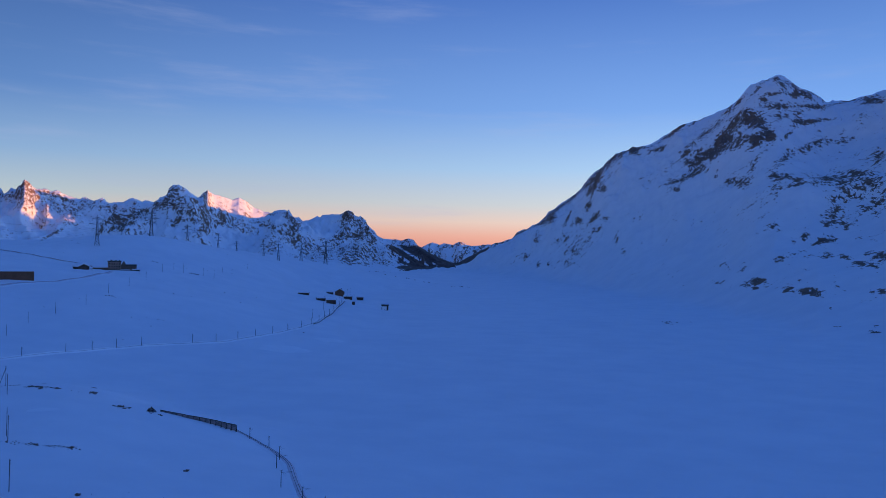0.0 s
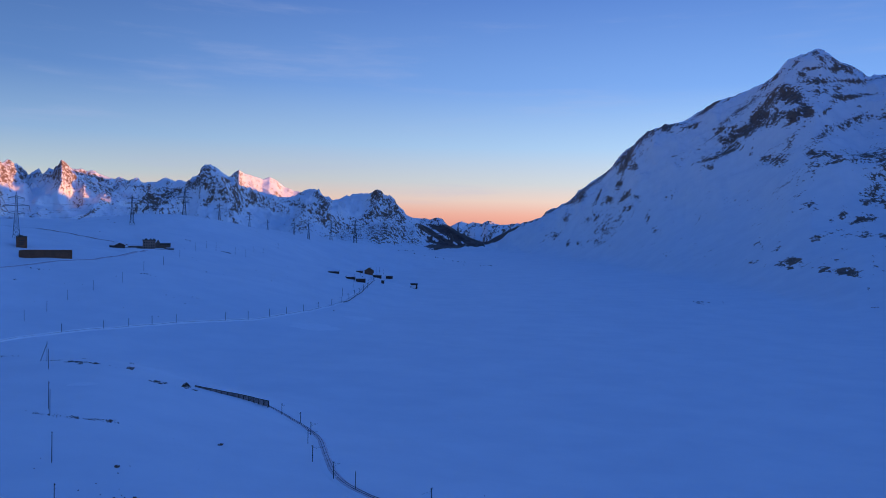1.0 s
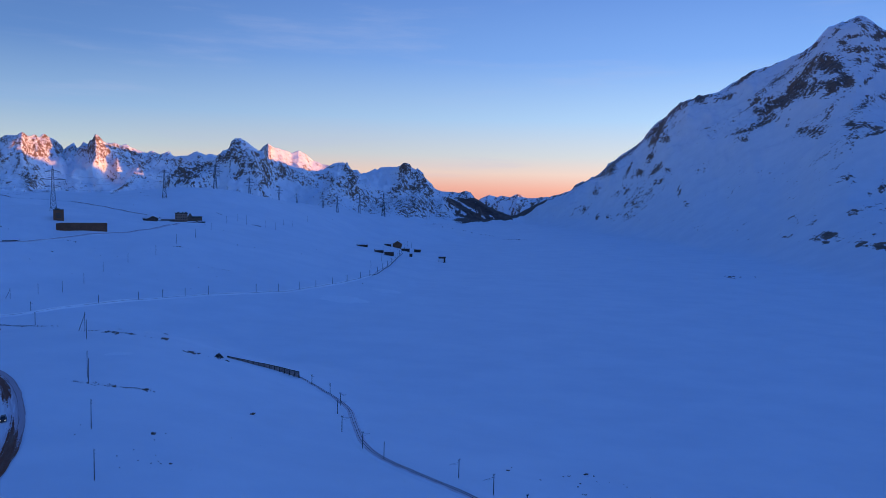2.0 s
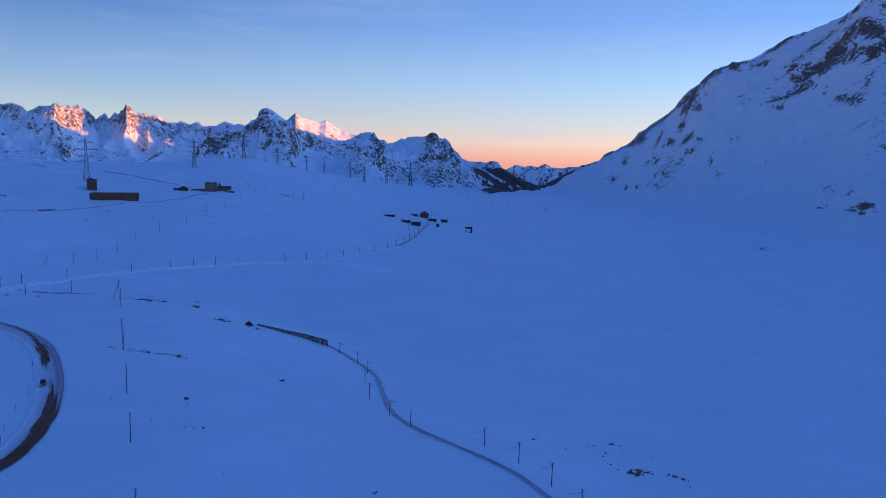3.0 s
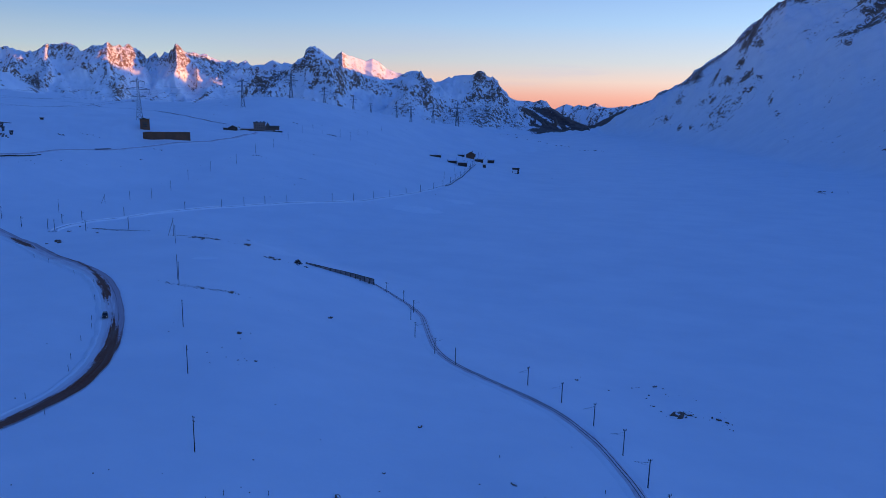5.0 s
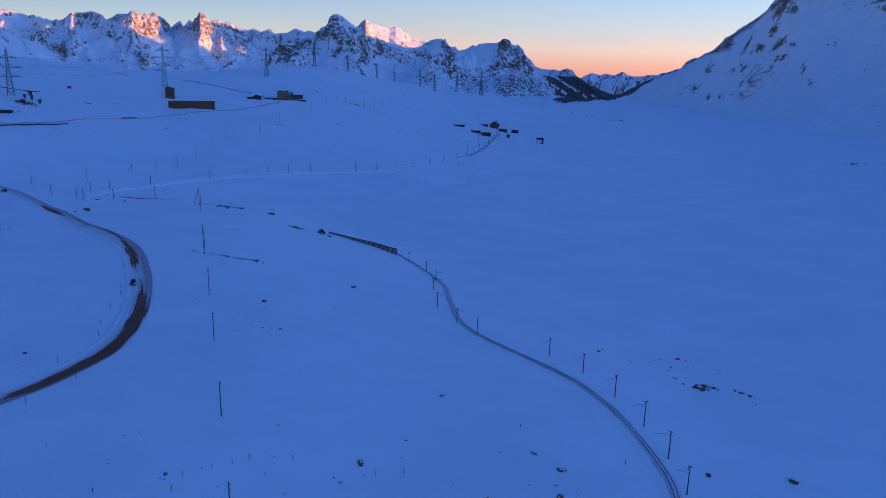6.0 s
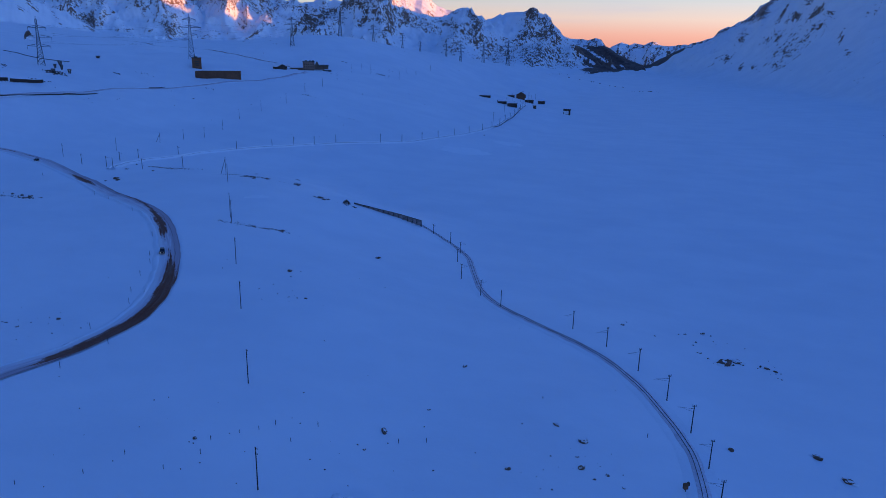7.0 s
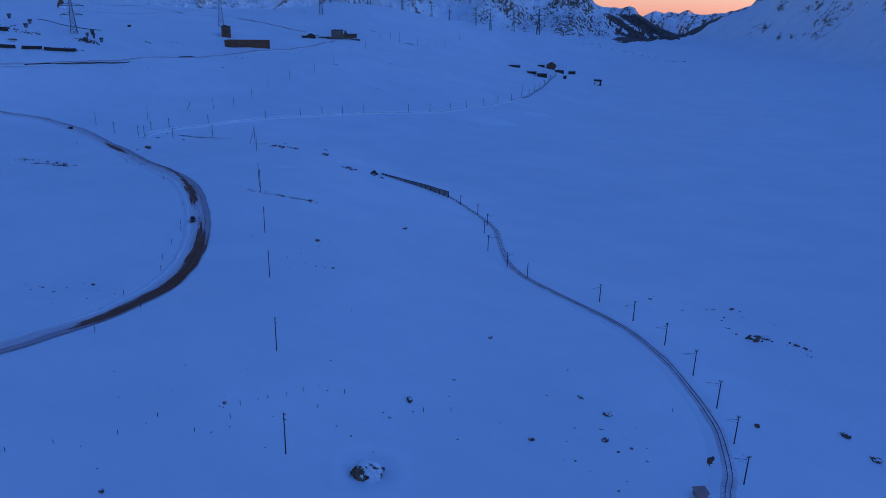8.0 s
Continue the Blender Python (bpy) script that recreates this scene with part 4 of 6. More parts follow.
# ---- roads ----
def road_material(name):
    """Brown wet asphalt where the wear value lets it through the slush."""
    m = bpy.data.materials.new(name)
    m.use_nodes = True
    n, l = m.node_tree.nodes, m.node_tree.links
    b = n["Principled BSDF"]
    b.inputs["Roughness"].default_value = 0.8
    b.inputs["Specular IOR Level"].default_value = 0.15
    ac, al, wear, geo = n.new("ShaderNodeAttribute"), n.new("ShaderNodeAttribute"), n.new("ShaderNodeAttribute"), n.new("ShaderNodeNewGeometry")
    ac.attribute_name, al.attribute_name, wear.attribute_name = "across", "along", "wear"
    comb, streak, grain = n.new("ShaderNodeCombineXYZ"), n.new("ShaderNodeTexNoise"), n.new("ShaderNodeTexNoise")

    def calc(op, *args):
        k = n.new("ShaderNodeMath")
        k.operation = op
        for q, v in enumerate(args):
            if hasattr(v, "links"):
                l.new(v, k.inputs[q])
            else:
                k.inputs[q].default_value = v
        return k.outputs[0]

    def mixed(f, a, c):
        k = n.new("ShaderNodeMix")
        k.data_type = "RGBA"
        l.new(f, k.inputs["Factor"])
        for key, v in (("A", a), ("B", c)):
            if hasattr(v, "links"):
                l.new(v, k.inputs[key])
            else:
                k.inputs[key].default_value = (*v, 1)
        return k.outputs["Result"]

    def ranged(v, lo, hi):
        k = n.new("ShaderNodeMapRange")
        k.inputs["From Min"].default_value, k.inputs["From Max"].default_value = lo, hi
        l.new(v, k.inputs["Value"])
        return k.outputs[0]
    l.new(calc("MULTIPLY", al.outputs["Fac"], 0.05), comb.inputs[0]), l.new(ac.outputs["Fac"], comb.inputs[1])
    streak.inputs["Scale"].default_value, streak.inputs["Detail"].default_value, streak.inputs["Roughness"].default_value = 1.1, 5, 0.65
    l.new(comb.outputs[0], streak.inputs["Vector"])
    grain.inputs["Scale"].default_value, grain.inputs["Detail"].default_value = 1.1, 5
    l.new(geo.outputs["Position"], grain.inputs["Vector"])
    bare = calc("MULTIPLY_ADD", wear.outputs["Fac"], 0.3, calc("MULTIPLY_ADD", streak.outputs["Fac"], 1.7, -0.85))
    bare = calc("ADD", bare, calc("MULTIPLY_ADD", grain.outputs["Fac"], 0.6, -0.3))
    slush = mixed(ranged(streak.outputs["Fac"], 0.35, 0.62), (0.6, 0.5, 0.52), (0.8, 0.77, 0.8))
    slush = mixed(ranged(ac.outputs["Fac"], 1.8, 4.2), slush, (0.80, 0.80, 0.81))      # the inner lane lies under fresher snow
    tar = mixed(ranged(grain.outputs["Fac"], 0.3, 0.7), (0.17, 0.045, 0.022), (0.28, 0.085, 0.045))
    tar = mixed(ranged(streak.outputs["Fac"], 0.62, 0.3), tar, (0.24, 0.13, 0.095))
    grit = calc("MULTIPLY", ranged(ac.outputs["Fac"], 0.2, -1.2), ranged(al.outputs["Fac"], 200, 300))
    slush = mixed(calc("MULTIPLY", grit, 0.8), slush, (0.46, 0.35, 0.37))      # gritted slush on the outside of the bend
    rut = calc("ADD", ranged(calc("ABSOLUTE", calc("ADD", ac.outputs["Fac"], 2.9)), 0.24, 0.06), ranged(calc("ABSOLUTE", calc("ADD", ac.outputs["Fac"], 1.2)), 0.22, 0.05))
    slush = mixed(calc("MULTIPLY", calc("MINIMUM", rut, 1.0), ranged(streak.outputs["Fac"], 0.4, 0.62)), slush, (0.3, 0.2, 0.2))      # thin ruts under the tyres and at the ploughed edge
    l.new(mixed(ranged(bare, 0.0, 0.2), slush, tar), b.inputs["Base Color"])
    bp = n.new("ShaderNodeBump")
    bp.inputs["Strength"].default_value, bp.inputs["Distance"].default_value = 0.5, 0.1
    l.new(streak.outputs["Fac"], bp.inputs["Height"]), l.new(bp.outputs[0], b.inputs["Normal"])
    return m


MAT_ROAD = road_material("bare_and_slushy_asphalt")
# Cleared tracks on the hairpin road: distance along it, middle of the bare band, its half width
CLEARED = [(0, -1.5, 0.6), (225, -1.0, 0.5), (235, 0, -0.6), (276, 0.5, -0.4), (285, 1, 1.2), (302, 1.6, 2.4), (322, 2.2, 2.6), (338, 1.2, 0.8), (348, 1.2, 0.2), (364, -2.6, 0.5), (405, -2.8, 0.6), (425, -2.0, 0.6),
           (437, -0.4, 0.9), (463, 1, 1.7), (476, 1.3, 2.1), (487, 1.8, 1.6), (498, 2.4, 0.6), (504, 1.5, -0.5), (511, 0.5, 0.4), (524, 0.3, 0.9), (532, 0, 1.9), (546, -1.0, 2.8), (574, -1.4, 3.0), (596, -0.6, 3.0), (607, -0.4, 2.5), (614, -1.0, 0.3), (619, 0, -1.0), (700, 0, -1.0)]


def build_road(name, points, half, cleared, label, bank=0.7, step=2.0, banks=(-1, 1)):
    pts, side, dist = along(points, step)
    prof = [(a, 0.3) for a in np.linspace(0.7 - half, half + 0.5, 17)]
    me = strip(name, pts, side, dist, prof, MAT_ROAD, 0.25)
    c = np.array(cleared, float)
    across = np.array([a for a, _ in prof])[None]
    wear = np.interp(dist, c[:, 0], c[:, 2])[:, None] - np.abs(across - np.interp(dist, c[:, 0], c[:, 1])[:, None])
    me.attributes.new("wear", "FLOAT", "POINT").data.foreach_set("value", np.clip(wear, -2.2, 2.2).ravel().astype(np.float32))
    road = tagged(new(name, me), label, "road", kind="structure")
    for sgn in banks:
        h = half + (0.5 if sgn > 0 else 0.0)
        p = [(h - 0.3, 0.2), (h + 0.2, 0.3 + bank * 0.6), (h + 0.6, 0.3 + bank), (h + 1.1, 0.2 + bank * 0.6), (h + 1.9, 0.05), (h + 2.6, -0.3)]
        p = p if sgn > 0 else [(-a, b) for a, b in p[::-1]]
        part("snow_bank", strip("snow_bank", pts, side, dist, p, MAT_BANK, 0.6, 40.0 * sgn), None, road, "ridge of ploughed snow along the road")
    return pts, side


HAIRPIN_LINE = [(-600, 330), (-520, 374), (-454.5, 395), (-431, 401.5), (-415, 401), (-395, 395), (-372, 386), (-340, 369), (-312, 350), (-251, 300), (-214.3, 276.6), (-188.3, 251.7), (-169.7, 229.7),
                (-154.7, 208.3), (-142.8, 186.3), (-137.1, 170.3), (-136.2, 157.1), (-137, 141.2), (-140.2, 124.7), (-150, 100), (-175, 60)]
build_road("road", HAIRPIN_LINE, 3.9, CLEARED, "winding asphalt mountain road, half cleared of snow", 0.25, 2.0, (1,))
UPPER_LINE = [(-640, 300), (-560, 400), (-517, 485), (-512, 510), (-506, 544), (-500.5, 580), (-484, 628), (-452, 676), (-428, 722), (-409, 765), (-408, 830), (-424, 893)]
build_road("road", UPPER_LINE, 3.0, [(0, -1.8, -0.9), (400, -1.8, -0.9)], "narrow snow-covered road above the pasture", 0.4, 4.0)
HOTEL_LINE = [(-900, 1120), (-730, 1040), (-660, 1007), (-599, 978), (-559, 966), (-522, 956), (-490, 953), (-470, 948)]
build_road("road", HOTEL_LINE, 2.0, [(0, 0, 1.8)], "dark cut of a lane across the snow slope", 0.5, 5.0)


def low_wall(line, step, off, drop, thick, label):
    """A low wall of stone lengths beside a road or track."""
    pts, side, dist = along(line, step)
    s = Shape()
    for (a, b), (c, d) in zip(pts[:-1], pts[1:]):
        z = at((a + c) / 2, (b + d) / 2)
        way = Vector((c - a, d - b, 0)).normalized()
        shift = Vector((way.y, -way.x, 0)) * off + Vector((0, 0, drop))
        s.beam(Vector((a, b, z)) + shift, Vector((c, d, z)) + shift, thick)
    return tagged(new("retaining_wall", s.mesh("retaining_wall", MAT_CONCRETE)), label, "wall")


low_wall([(-519, 480), (-511, 512), (-504, 545), (-497, 580)], 3.0, 4.2, -0.3, 1.5, "low dark stone retaining wall below the upper road")
low_wall([(-482, 640), (-478, 647), (-474, 654)], 3.0, 2.0, 0.1, 1.6, "short dark stone wall beside the snowed-in upper road")


def field_wall():
    s = Shape()
    pts, side, dist = along([(-688, 668), (-675, 669), (-660, 666), (-646, 667), (-629, 672), (-612, 680)], 4.0)
    for (a, b), (c, d) in zip(pts[:-1], pts[1:]):
        s.beam((a, b, at(a, b, 0.1)), (c, d, at(c, d, 0.1)), random.uniform(0.9, 1.5))
    return tagged(new("field_wall", s.mesh("field_wall", MAT_CONCRETE)), "low dark stone wall across the snow slope", "wall")


field_wall()

# ---- railway ----
MAT_BED = material("trampled_trackbed_snow", (0.77, 0.75, 0.78), 0.85, 0.1, 1.5, 0.4, second=(0.62, 0.52, 0.54))
MAT_RAIL = material("rusty_rail", (0.1, 0.055, 0.045), 0.5, 0.25, 0.5, 0.0, 0.5)
TRACK = [(19.0, 60.0), (20.8, 100.0), (21.4, 122.0), (22.5, 130.2), (21.7, 144.1), (19.8, 152.8), (15.8, 165.7), (9.6, 179.8), (1.5, 192.6), (-7.3, 201.7), (-21.0, 214.4), (-34.7, 228.7), (-46.7, 247.8), (-55.0, 270.3), (-63.7, 297.9), (-72.7, 314.3), (-84.7, 329.2), (-95.9, 338.1), (-108.0, 350.0)]
FAR_TRACK = [(-331, 393), (-335.5, 406), (-328.7, 437.1), (-304.7, 498.8), (-264.4, 561.9), (-216.5, 606.2), (-187.7, 651.4), (-166.5, 702.2), (-153.3, 766.2),
             (-147.4, 836.6), (-148, 912.8), (-151, 1001.7), (-158, 1130), (-166, 1235), (-167, 1262)]


MAT_RIME = material("snow_dusted_rail", (0.26, 0.25, 0.26), 0.7, 0.25, 0.5, 0.0)


def build_track(points, label, step, rail_mat, bed_mat, berm, bank_mat=MAT_BANK, slope=1.0):
    pts, side, dist = along(points, step)
    track = tagged(new("railway_track", strip("railway_track", pts, side, dist, [(-1.7, -0.1), (-1.2, 0.25), (-0.6, 0.3), (0, 0.32), (0.6, 0.3), (1.2, 0.25), (1.7, -0.1)], bed_mat, 0.1)), label, "railway track", kind="structure")
    for o in (-0.5, 0.5):
        part("rail", strip("rail", pts, side, dist, [(o - 0.06, 0.3), (o - 0.035, 0.44), (o + 0.035, 0.44), (o + 0.06, 0.3)], rail_mat), None, track)
    for sgn in (-1, 1):
        p = [(1.4, 0.1), (1.4 + 0.6 * slope, berm), (1.4 + 1.3 * slope, berm), (1.4 + 2.2 * slope, berm * 0.4), (1.4 + 3.4 * slope, -0.3)]
        p = p if sgn > 0 else [(-a, b) for a, b in p[::-1]]
        part("snow_bank", strip("snow_bank", pts, side, dist, p, bank_mat, 0.4, 25.0 * sgn), None, track, "low ridge of cleared snow beside the rails")


build_track(TRACK, "single metre-gauge railway track curving along the snowy bank", 2.0, MAT_RAIL, MAT_BED, 0.1)
# Whiter: paints the light the far track's banks catch; also used for blown drifts
MAT_FRESH_LIT = material("fresh_and_lit_snow", (0.94, 0.955, 0.97), 0.85, 0.02, 2.0, 0.3)
build_track(FAR_TRACK, "single railway track curving below the pasture to a station", 4.0, MAT_RIME, MAT_FRESH_LIT, 0.9, MAT_FRESH_LIT, 0.5)


def catenary_mast(x, y, tall, line, span=4.5, thick=0.3):
    """A steel mast with its bracket arms turned to the track."""
    pts = np.array([q[:2] for q in along(line, 2.0)[0]])
    k = int(np.argmin(np.hypot(pts[:, 0] - x, pts[:, 1] - y)))
    turn = math.degrees(math.atan2(pts[k, 1] - y, pts[k, 0] - x))
    reach = min(span, float(np.hypot(*(pts[k] - (x, y)))) + 0.3)
    m = base("catenary_mast", x, y, at(x, y, -0.3), turn, "dark steel overhead-line mast beside the railway", "mast", "masts along the railway")
    h = tall + 0.3
    part("pole", Shape().beam((0, 0, 0), (0, 0, h), thick, thick * 0.75, 6), MAT_STEEL, m)
    part("foundation", Shape().beam((0, 0, -0.2), (0, 0, 0.34), 0.6, 0.5, 6), MAT_CONCRETE, m)
    arm = part("bracket_arm", Shape().beam((0, 0, h - 0.9), (reach, 0, h - 0.8), 0.06).beam((0, 0, h - 1.7), (reach * 0.85, 0, h - 0.85), 0.04), MAT_GALV, m)
    part("insulator", Shape().beam((0.3, 0, h - 0.9), (0.7, 0, h - 0.88), 0.13, 0.13, 8), MAT_WOOD, arm)
    part("crossarm", Shape().beam((-0.45, 0, h - 0.35), (0.45, 0, h - 0.35), 0.12).beam((-0.4, 0, h - 0.4), (-0.4, 0, h + 0.15), 0.11).beam((0.4, 0, h - 0.4), (0.4, 0, h + 0.15), 0.11), MAT_STEEL, m)


NEAR_MASTS = [(25, 128.5, 6.7), (24.4, 143.2, 7.1), (21.8, 158.1, 7.5), (17.1, 174.9, 7.3), (9.9, 190.7, 6.9), (0.5, 204.9, 6.4), (-10.7, 217.1, 6.2), (-37.2, 231.1, 6.4), (-47, 243.3, 6.3),
              (-58.5, 260.3, 6.4), (-66.5, 287, 5.8), (-69.2, 304, 6.0), (-78.3, 322, 5.6), (-89.8, 331.5, 5.4)]
FAR_MASTS = [(-355.9, 395.2, 6.9), (-340, 399.7, 7), (-334.2, 398.7, 7.3), (-342.9, 416.7, 6.2), (-338.5, 430.9, 6.2), (-315.1, 403.9, 7), (-327.5, 462.4, 6.2), (-296, 421.8, 8), (-302.1, 503.2, 6.8),
             (-285.1, 530.6, 7), (-275.1, 550.6, 6.8), (-262.2, 564.1, 7.6), (-247.4, 576.9, 8), (-216.5, 608, 7.6), (-202.3, 627.7, 7.3), (-189.5, 651, 7)]
FAR_MASTS += [(-177.8, 668, 7.5), (-167.9, 695.5, 7.3), (-159.4, 725.3, 7.5), (-152.7, 763.2, 7.3), (-147.7, 792.8, 7.5), (-145.5, 830.2, 8.2), (-145.2, 866.9, 8.1), (-145.3, 905.4, 8.2), (-145.2, 940.2, 8.4), (-143.9, 970, 8.4),
              (-148, 1010, 8), (-152, 1060, 8), (-157, 1120, 8), (-162, 1190, 8)]
for q in NEAR_MASTS:
    catenary_mast(*q, TRACK)
for q in FAR_MASTS:
    catenary_mast(*q, FAR_TRACK, 2.4, 0.42)


low_wall([(-150, 800), (-147.4, 836.6), (-148, 912.8), (-151, 1001.7), (-156, 1100)], 6.0, 3.6, 0.25, 0.75, "low dark wall along the track near the station")


# ---- pole lines ----
def utility_pole(x, y, tall, turn, strut=False, arms=2, group="poles of the wooden line"):
    m = base("utility_pole", x, y, at(x, y, -0.4), turn, "tarred wooden utility pole standing in snow" if not strut else "tarred wooden utility pole with a slanting strut", "utility pole", group)
    h = tall + 0.4
    part("pole", Shape().beam((0, 0, 0), (random.uniform(-0.1, 0.1), random.uniform(-0.1, 0.1), h), 0.27, 0.19, 7), MAT_WOOD, m)
    for k in range(arms):
        z = h - 0.35 - 1.1 * k
        arm = part("crossarm", Shape().beam((-0.42, 0.14, z), (0.42, 0.14, z), 0.09), MAT_WOOD, m)
        for o in (-0.36, 0.36):
            part("insulator", Shape().beam((o, 0.14, z), (o, 0.14, z + 0.24), 0.1, 0.08, 6), MAT_GALV, arm)
    if strut:
        part("strut", Shape().beam((-3.2, 0.4, -0.2), (0, 0.1, h - 1.0), 0.28, 0.24, 7), MAT_WOOD, m)


for q in [(-60.5, 100.8, 9.1), (-83.4, 137.6, 9.1), (-110.1, 180.2, 9), (-132.6, 215.7, 10), (-162.3, 262.7, 9.6), (-167, 269.5, 11), (-209, 337, 9.8)]:
    utility_pole(*q, -32 + random.uniform(-8, 8), arms=2)
utility_pole(-231.5, 372, 10.2, 32, True)
utility_pole(-379.5, 404.9, 9, 40)
UPPER_POLES = [(-363, 438.8, 9.6, 0), (-357, 481.7, 7.8, 1), (-352.3, 506.2, 8.2, 0), (-344.4, 524.1, 8.6, 0), (-349.4, 561, 9, 0), (-355.6, 600.7, 8.9, 0), (-347.8, 628.8, 9.6, 0), (-337.9, 663, 10, 0), (-340, 711.7, 10, 0),
               (-347.9, 775.6, 10, 0), (-360.3, 848.6, 9.6, 0), (-387, 965.1, 11, 0), (-385.4, 1001.2, 10.3, 0), (-367.9, 992.1, 13, 0), (-342.6, 999.5, 11, 0), (-328.6, 1004.5, 11, 0), (-338.6, 1074.2, 8.4, 0), (-330, 1094.2, 8, 0), (-335.3, 1198.6, 9.3, 0)]
STATION_POLES = [(-172.9, 1032.2, 11), (-160.5, 948, 12), (-156.5, 847.1, 11), (-180.6, 1331.8, 11), (-175.6, 1334.6, 13), (-168.9, 1341, 10), (-182.8, 1150.9, 12), (-171.1, 1166.9, 10)]
for x, y, h in STATION_POLES:
    utility_pole(x, y, h, 15, False, 1, "poles about the station")
for x, y, h, s in UPPER_POLES:
    utility_pole(x, y, h, 30, bool(s), 1, "poles of the upper line")


# ---- lattice pylons ----
def lattice_pylon(x, y, tall, turn, arms=((0.54, 8.0), (0.70, 12.5), (0.86, 7.5))):
    z0 = min(at(x + a, y + b) for a in (-4, 4) for b in (-4, 4)) - 0.5
    m = base("lattice_pylon", x, y, z0, turn, "grey steel lattice power pylon on the snow slope", "pylon", "power line pylons")
    h = tall + 0.5
    k, waist, thick = h / 52.0, 0.6, 0.55

    def half(z):
        u = z / h
        return k * (3.5 + (1.25 - 3.5) * u / waist if u < waist else 1.25 + (0.7 - 1.25) * (u - waist) / (1 - waist))
    levels = [0]
    while levels[-1] < h * 0.93:
        levels.append(levels[-1] + max(2.2 * k, half(levels[-1]) * 1.5))
    levels[-1] = h * 0.93
    corner = [(-1, -1), (1, -1), (1, 1), (-1, 1)]
    for c in corner:
        s = Shape()
        for a, b in zip(levels[:-1], levels[1:]):
            s.beam((c[0] * half(a), c[1] * half(a), a), (c[0] * half(b), c[1] * half(b), b), thick * k + 0.06)
        part("leg", s, MAT_GALV, m)
    s = Shape()
    for a, b in zip(levels[:-1], levels[1:]):
        for c, d in zip(corner, corner[1:] + corner[:1]):
            s.beam((c[0] * half(a), c[1] * half(a), a), (d[0] * half(b), d[1] * half(b), b), 0.3 * k + 0.06)
            s.beam((d[0] * half(a), d[1] * half(a), a), (c[0] * half(b), c[1] * half(b), b), 0.3 * k + 0.06)
            s.beam((c[0] * half(b), c[1] * half(b), b), (d[0] * half(b), d[1] * half(b), b), 0.2 * k + 0.05)
    part("bracing", s, MAT_GALV, m)
    part("peak", Shape().beam((0.5 * k, 0, h * 0.92), (0, 0, h), 0.3).beam((-0.5 * k, 0, h * 0.92), (0, 0, h), 0.3), MAT_GALV, m)
    for u, w in arms:
        z, b, w = h * u, half(h * u), w * k
        for sgn in (-1, 1):
            s = Shape()
            for dy in (-b, b):
                s.beam((sgn * b, dy, z), (sgn * w, 0, z + 0.3), 0.8 * k)
                s.beam((sgn * b, dy, z + 2.4 * k), (sgn * w, 0, z + 0.4), 0.6 * k)
                for f in (0.3, 0.6):
                    xx = b + (w - b) * f
                    s.beam((sgn * xx, dy * (1 - f), z + 0.3 * f), (sgn * xx, dy * (1 - f), z + 2.0 * k * (1 - f)), 0.12)
            arm = part("crossarm", s, MAT_GALV, m)
            part("insulator_string", Shape().beam((sgn * w, 0, z + 0.3), (sgn * w, 0, z - 3.0 * k), 0.25, 0.25, 6), MAT_STEEL, arm)


PYLONS = [(-615, 643, 51), (-534, 798, 55), (-533, 1075, 48), (-571, 1365, 58), (-537, 1465, 43), (-494, 1533, 34), (-449, 1519, 23), (-396, 1542, 30), (-356, 1511, 40), (-338, 1666, 50), (-298, 1775, 65)]
for x, y, h in PYLONS:
    lattice_pylon(x, y, h, math.degrees(math.atan2(y, x)) - 90 + random.uniform(-14, 14), *([((0.40, 11.0), (0.58, 13.0), (0.77, 8.5))] if x == -615 else []))


# ---- buildings ----
MAT_TIMBER = material("dark_timber_cladding", (0.1, 0.058, 0.04), 0.85, 0.3, 1.0)
MAT_PANE = material("dark_window_glass", (0.02, 0.025, 0.03), 0.15, 0.1, 1.0, 0.0)
MAT_RUST = material("rust_brown_render", (0.22, 0.095, 0.048), 0.9, 0.15, 3.0)
MAT_TAUPE = material("taupe_render", (0.34, 0.21, 0.15), 0.9, 0.2, 2.0)


def windows(m, x0, x1, y, z0, cols, rows_, w, h, gap):
    """Recessed panes with frames on the wall that faces -y."""
    for r in range(rows_):
        for c in range(cols):
            x, z = x0 + (x1 - x0) * (c + 0.5) / cols, z0 + gap * r
            win = part("window", Shape().box(x - w / 2 - 0.12, y - 0.06, z - 0.12, x + w / 2 + 0.12, y + 0.05, z).box(x - w / 2 - 0.12, y - 0.06, z + h, x + w / 2 + 0.12, y + 0.05, z + h + 0.12)
                       .box(x - w / 2 - 0.12, y - 0.06, z, x - w / 2, y + 0.05, z + h).box(x + w / 2, y - 0.06, z, x + w / 2 + 0.12, y + 0.05, z + h), MAT_TIMBER, m)
            part("pane", Shape().box(x - w / 2, y - 0.03, z, x + w / 2, y + 0.02, z + h), MAT_PANE, win)


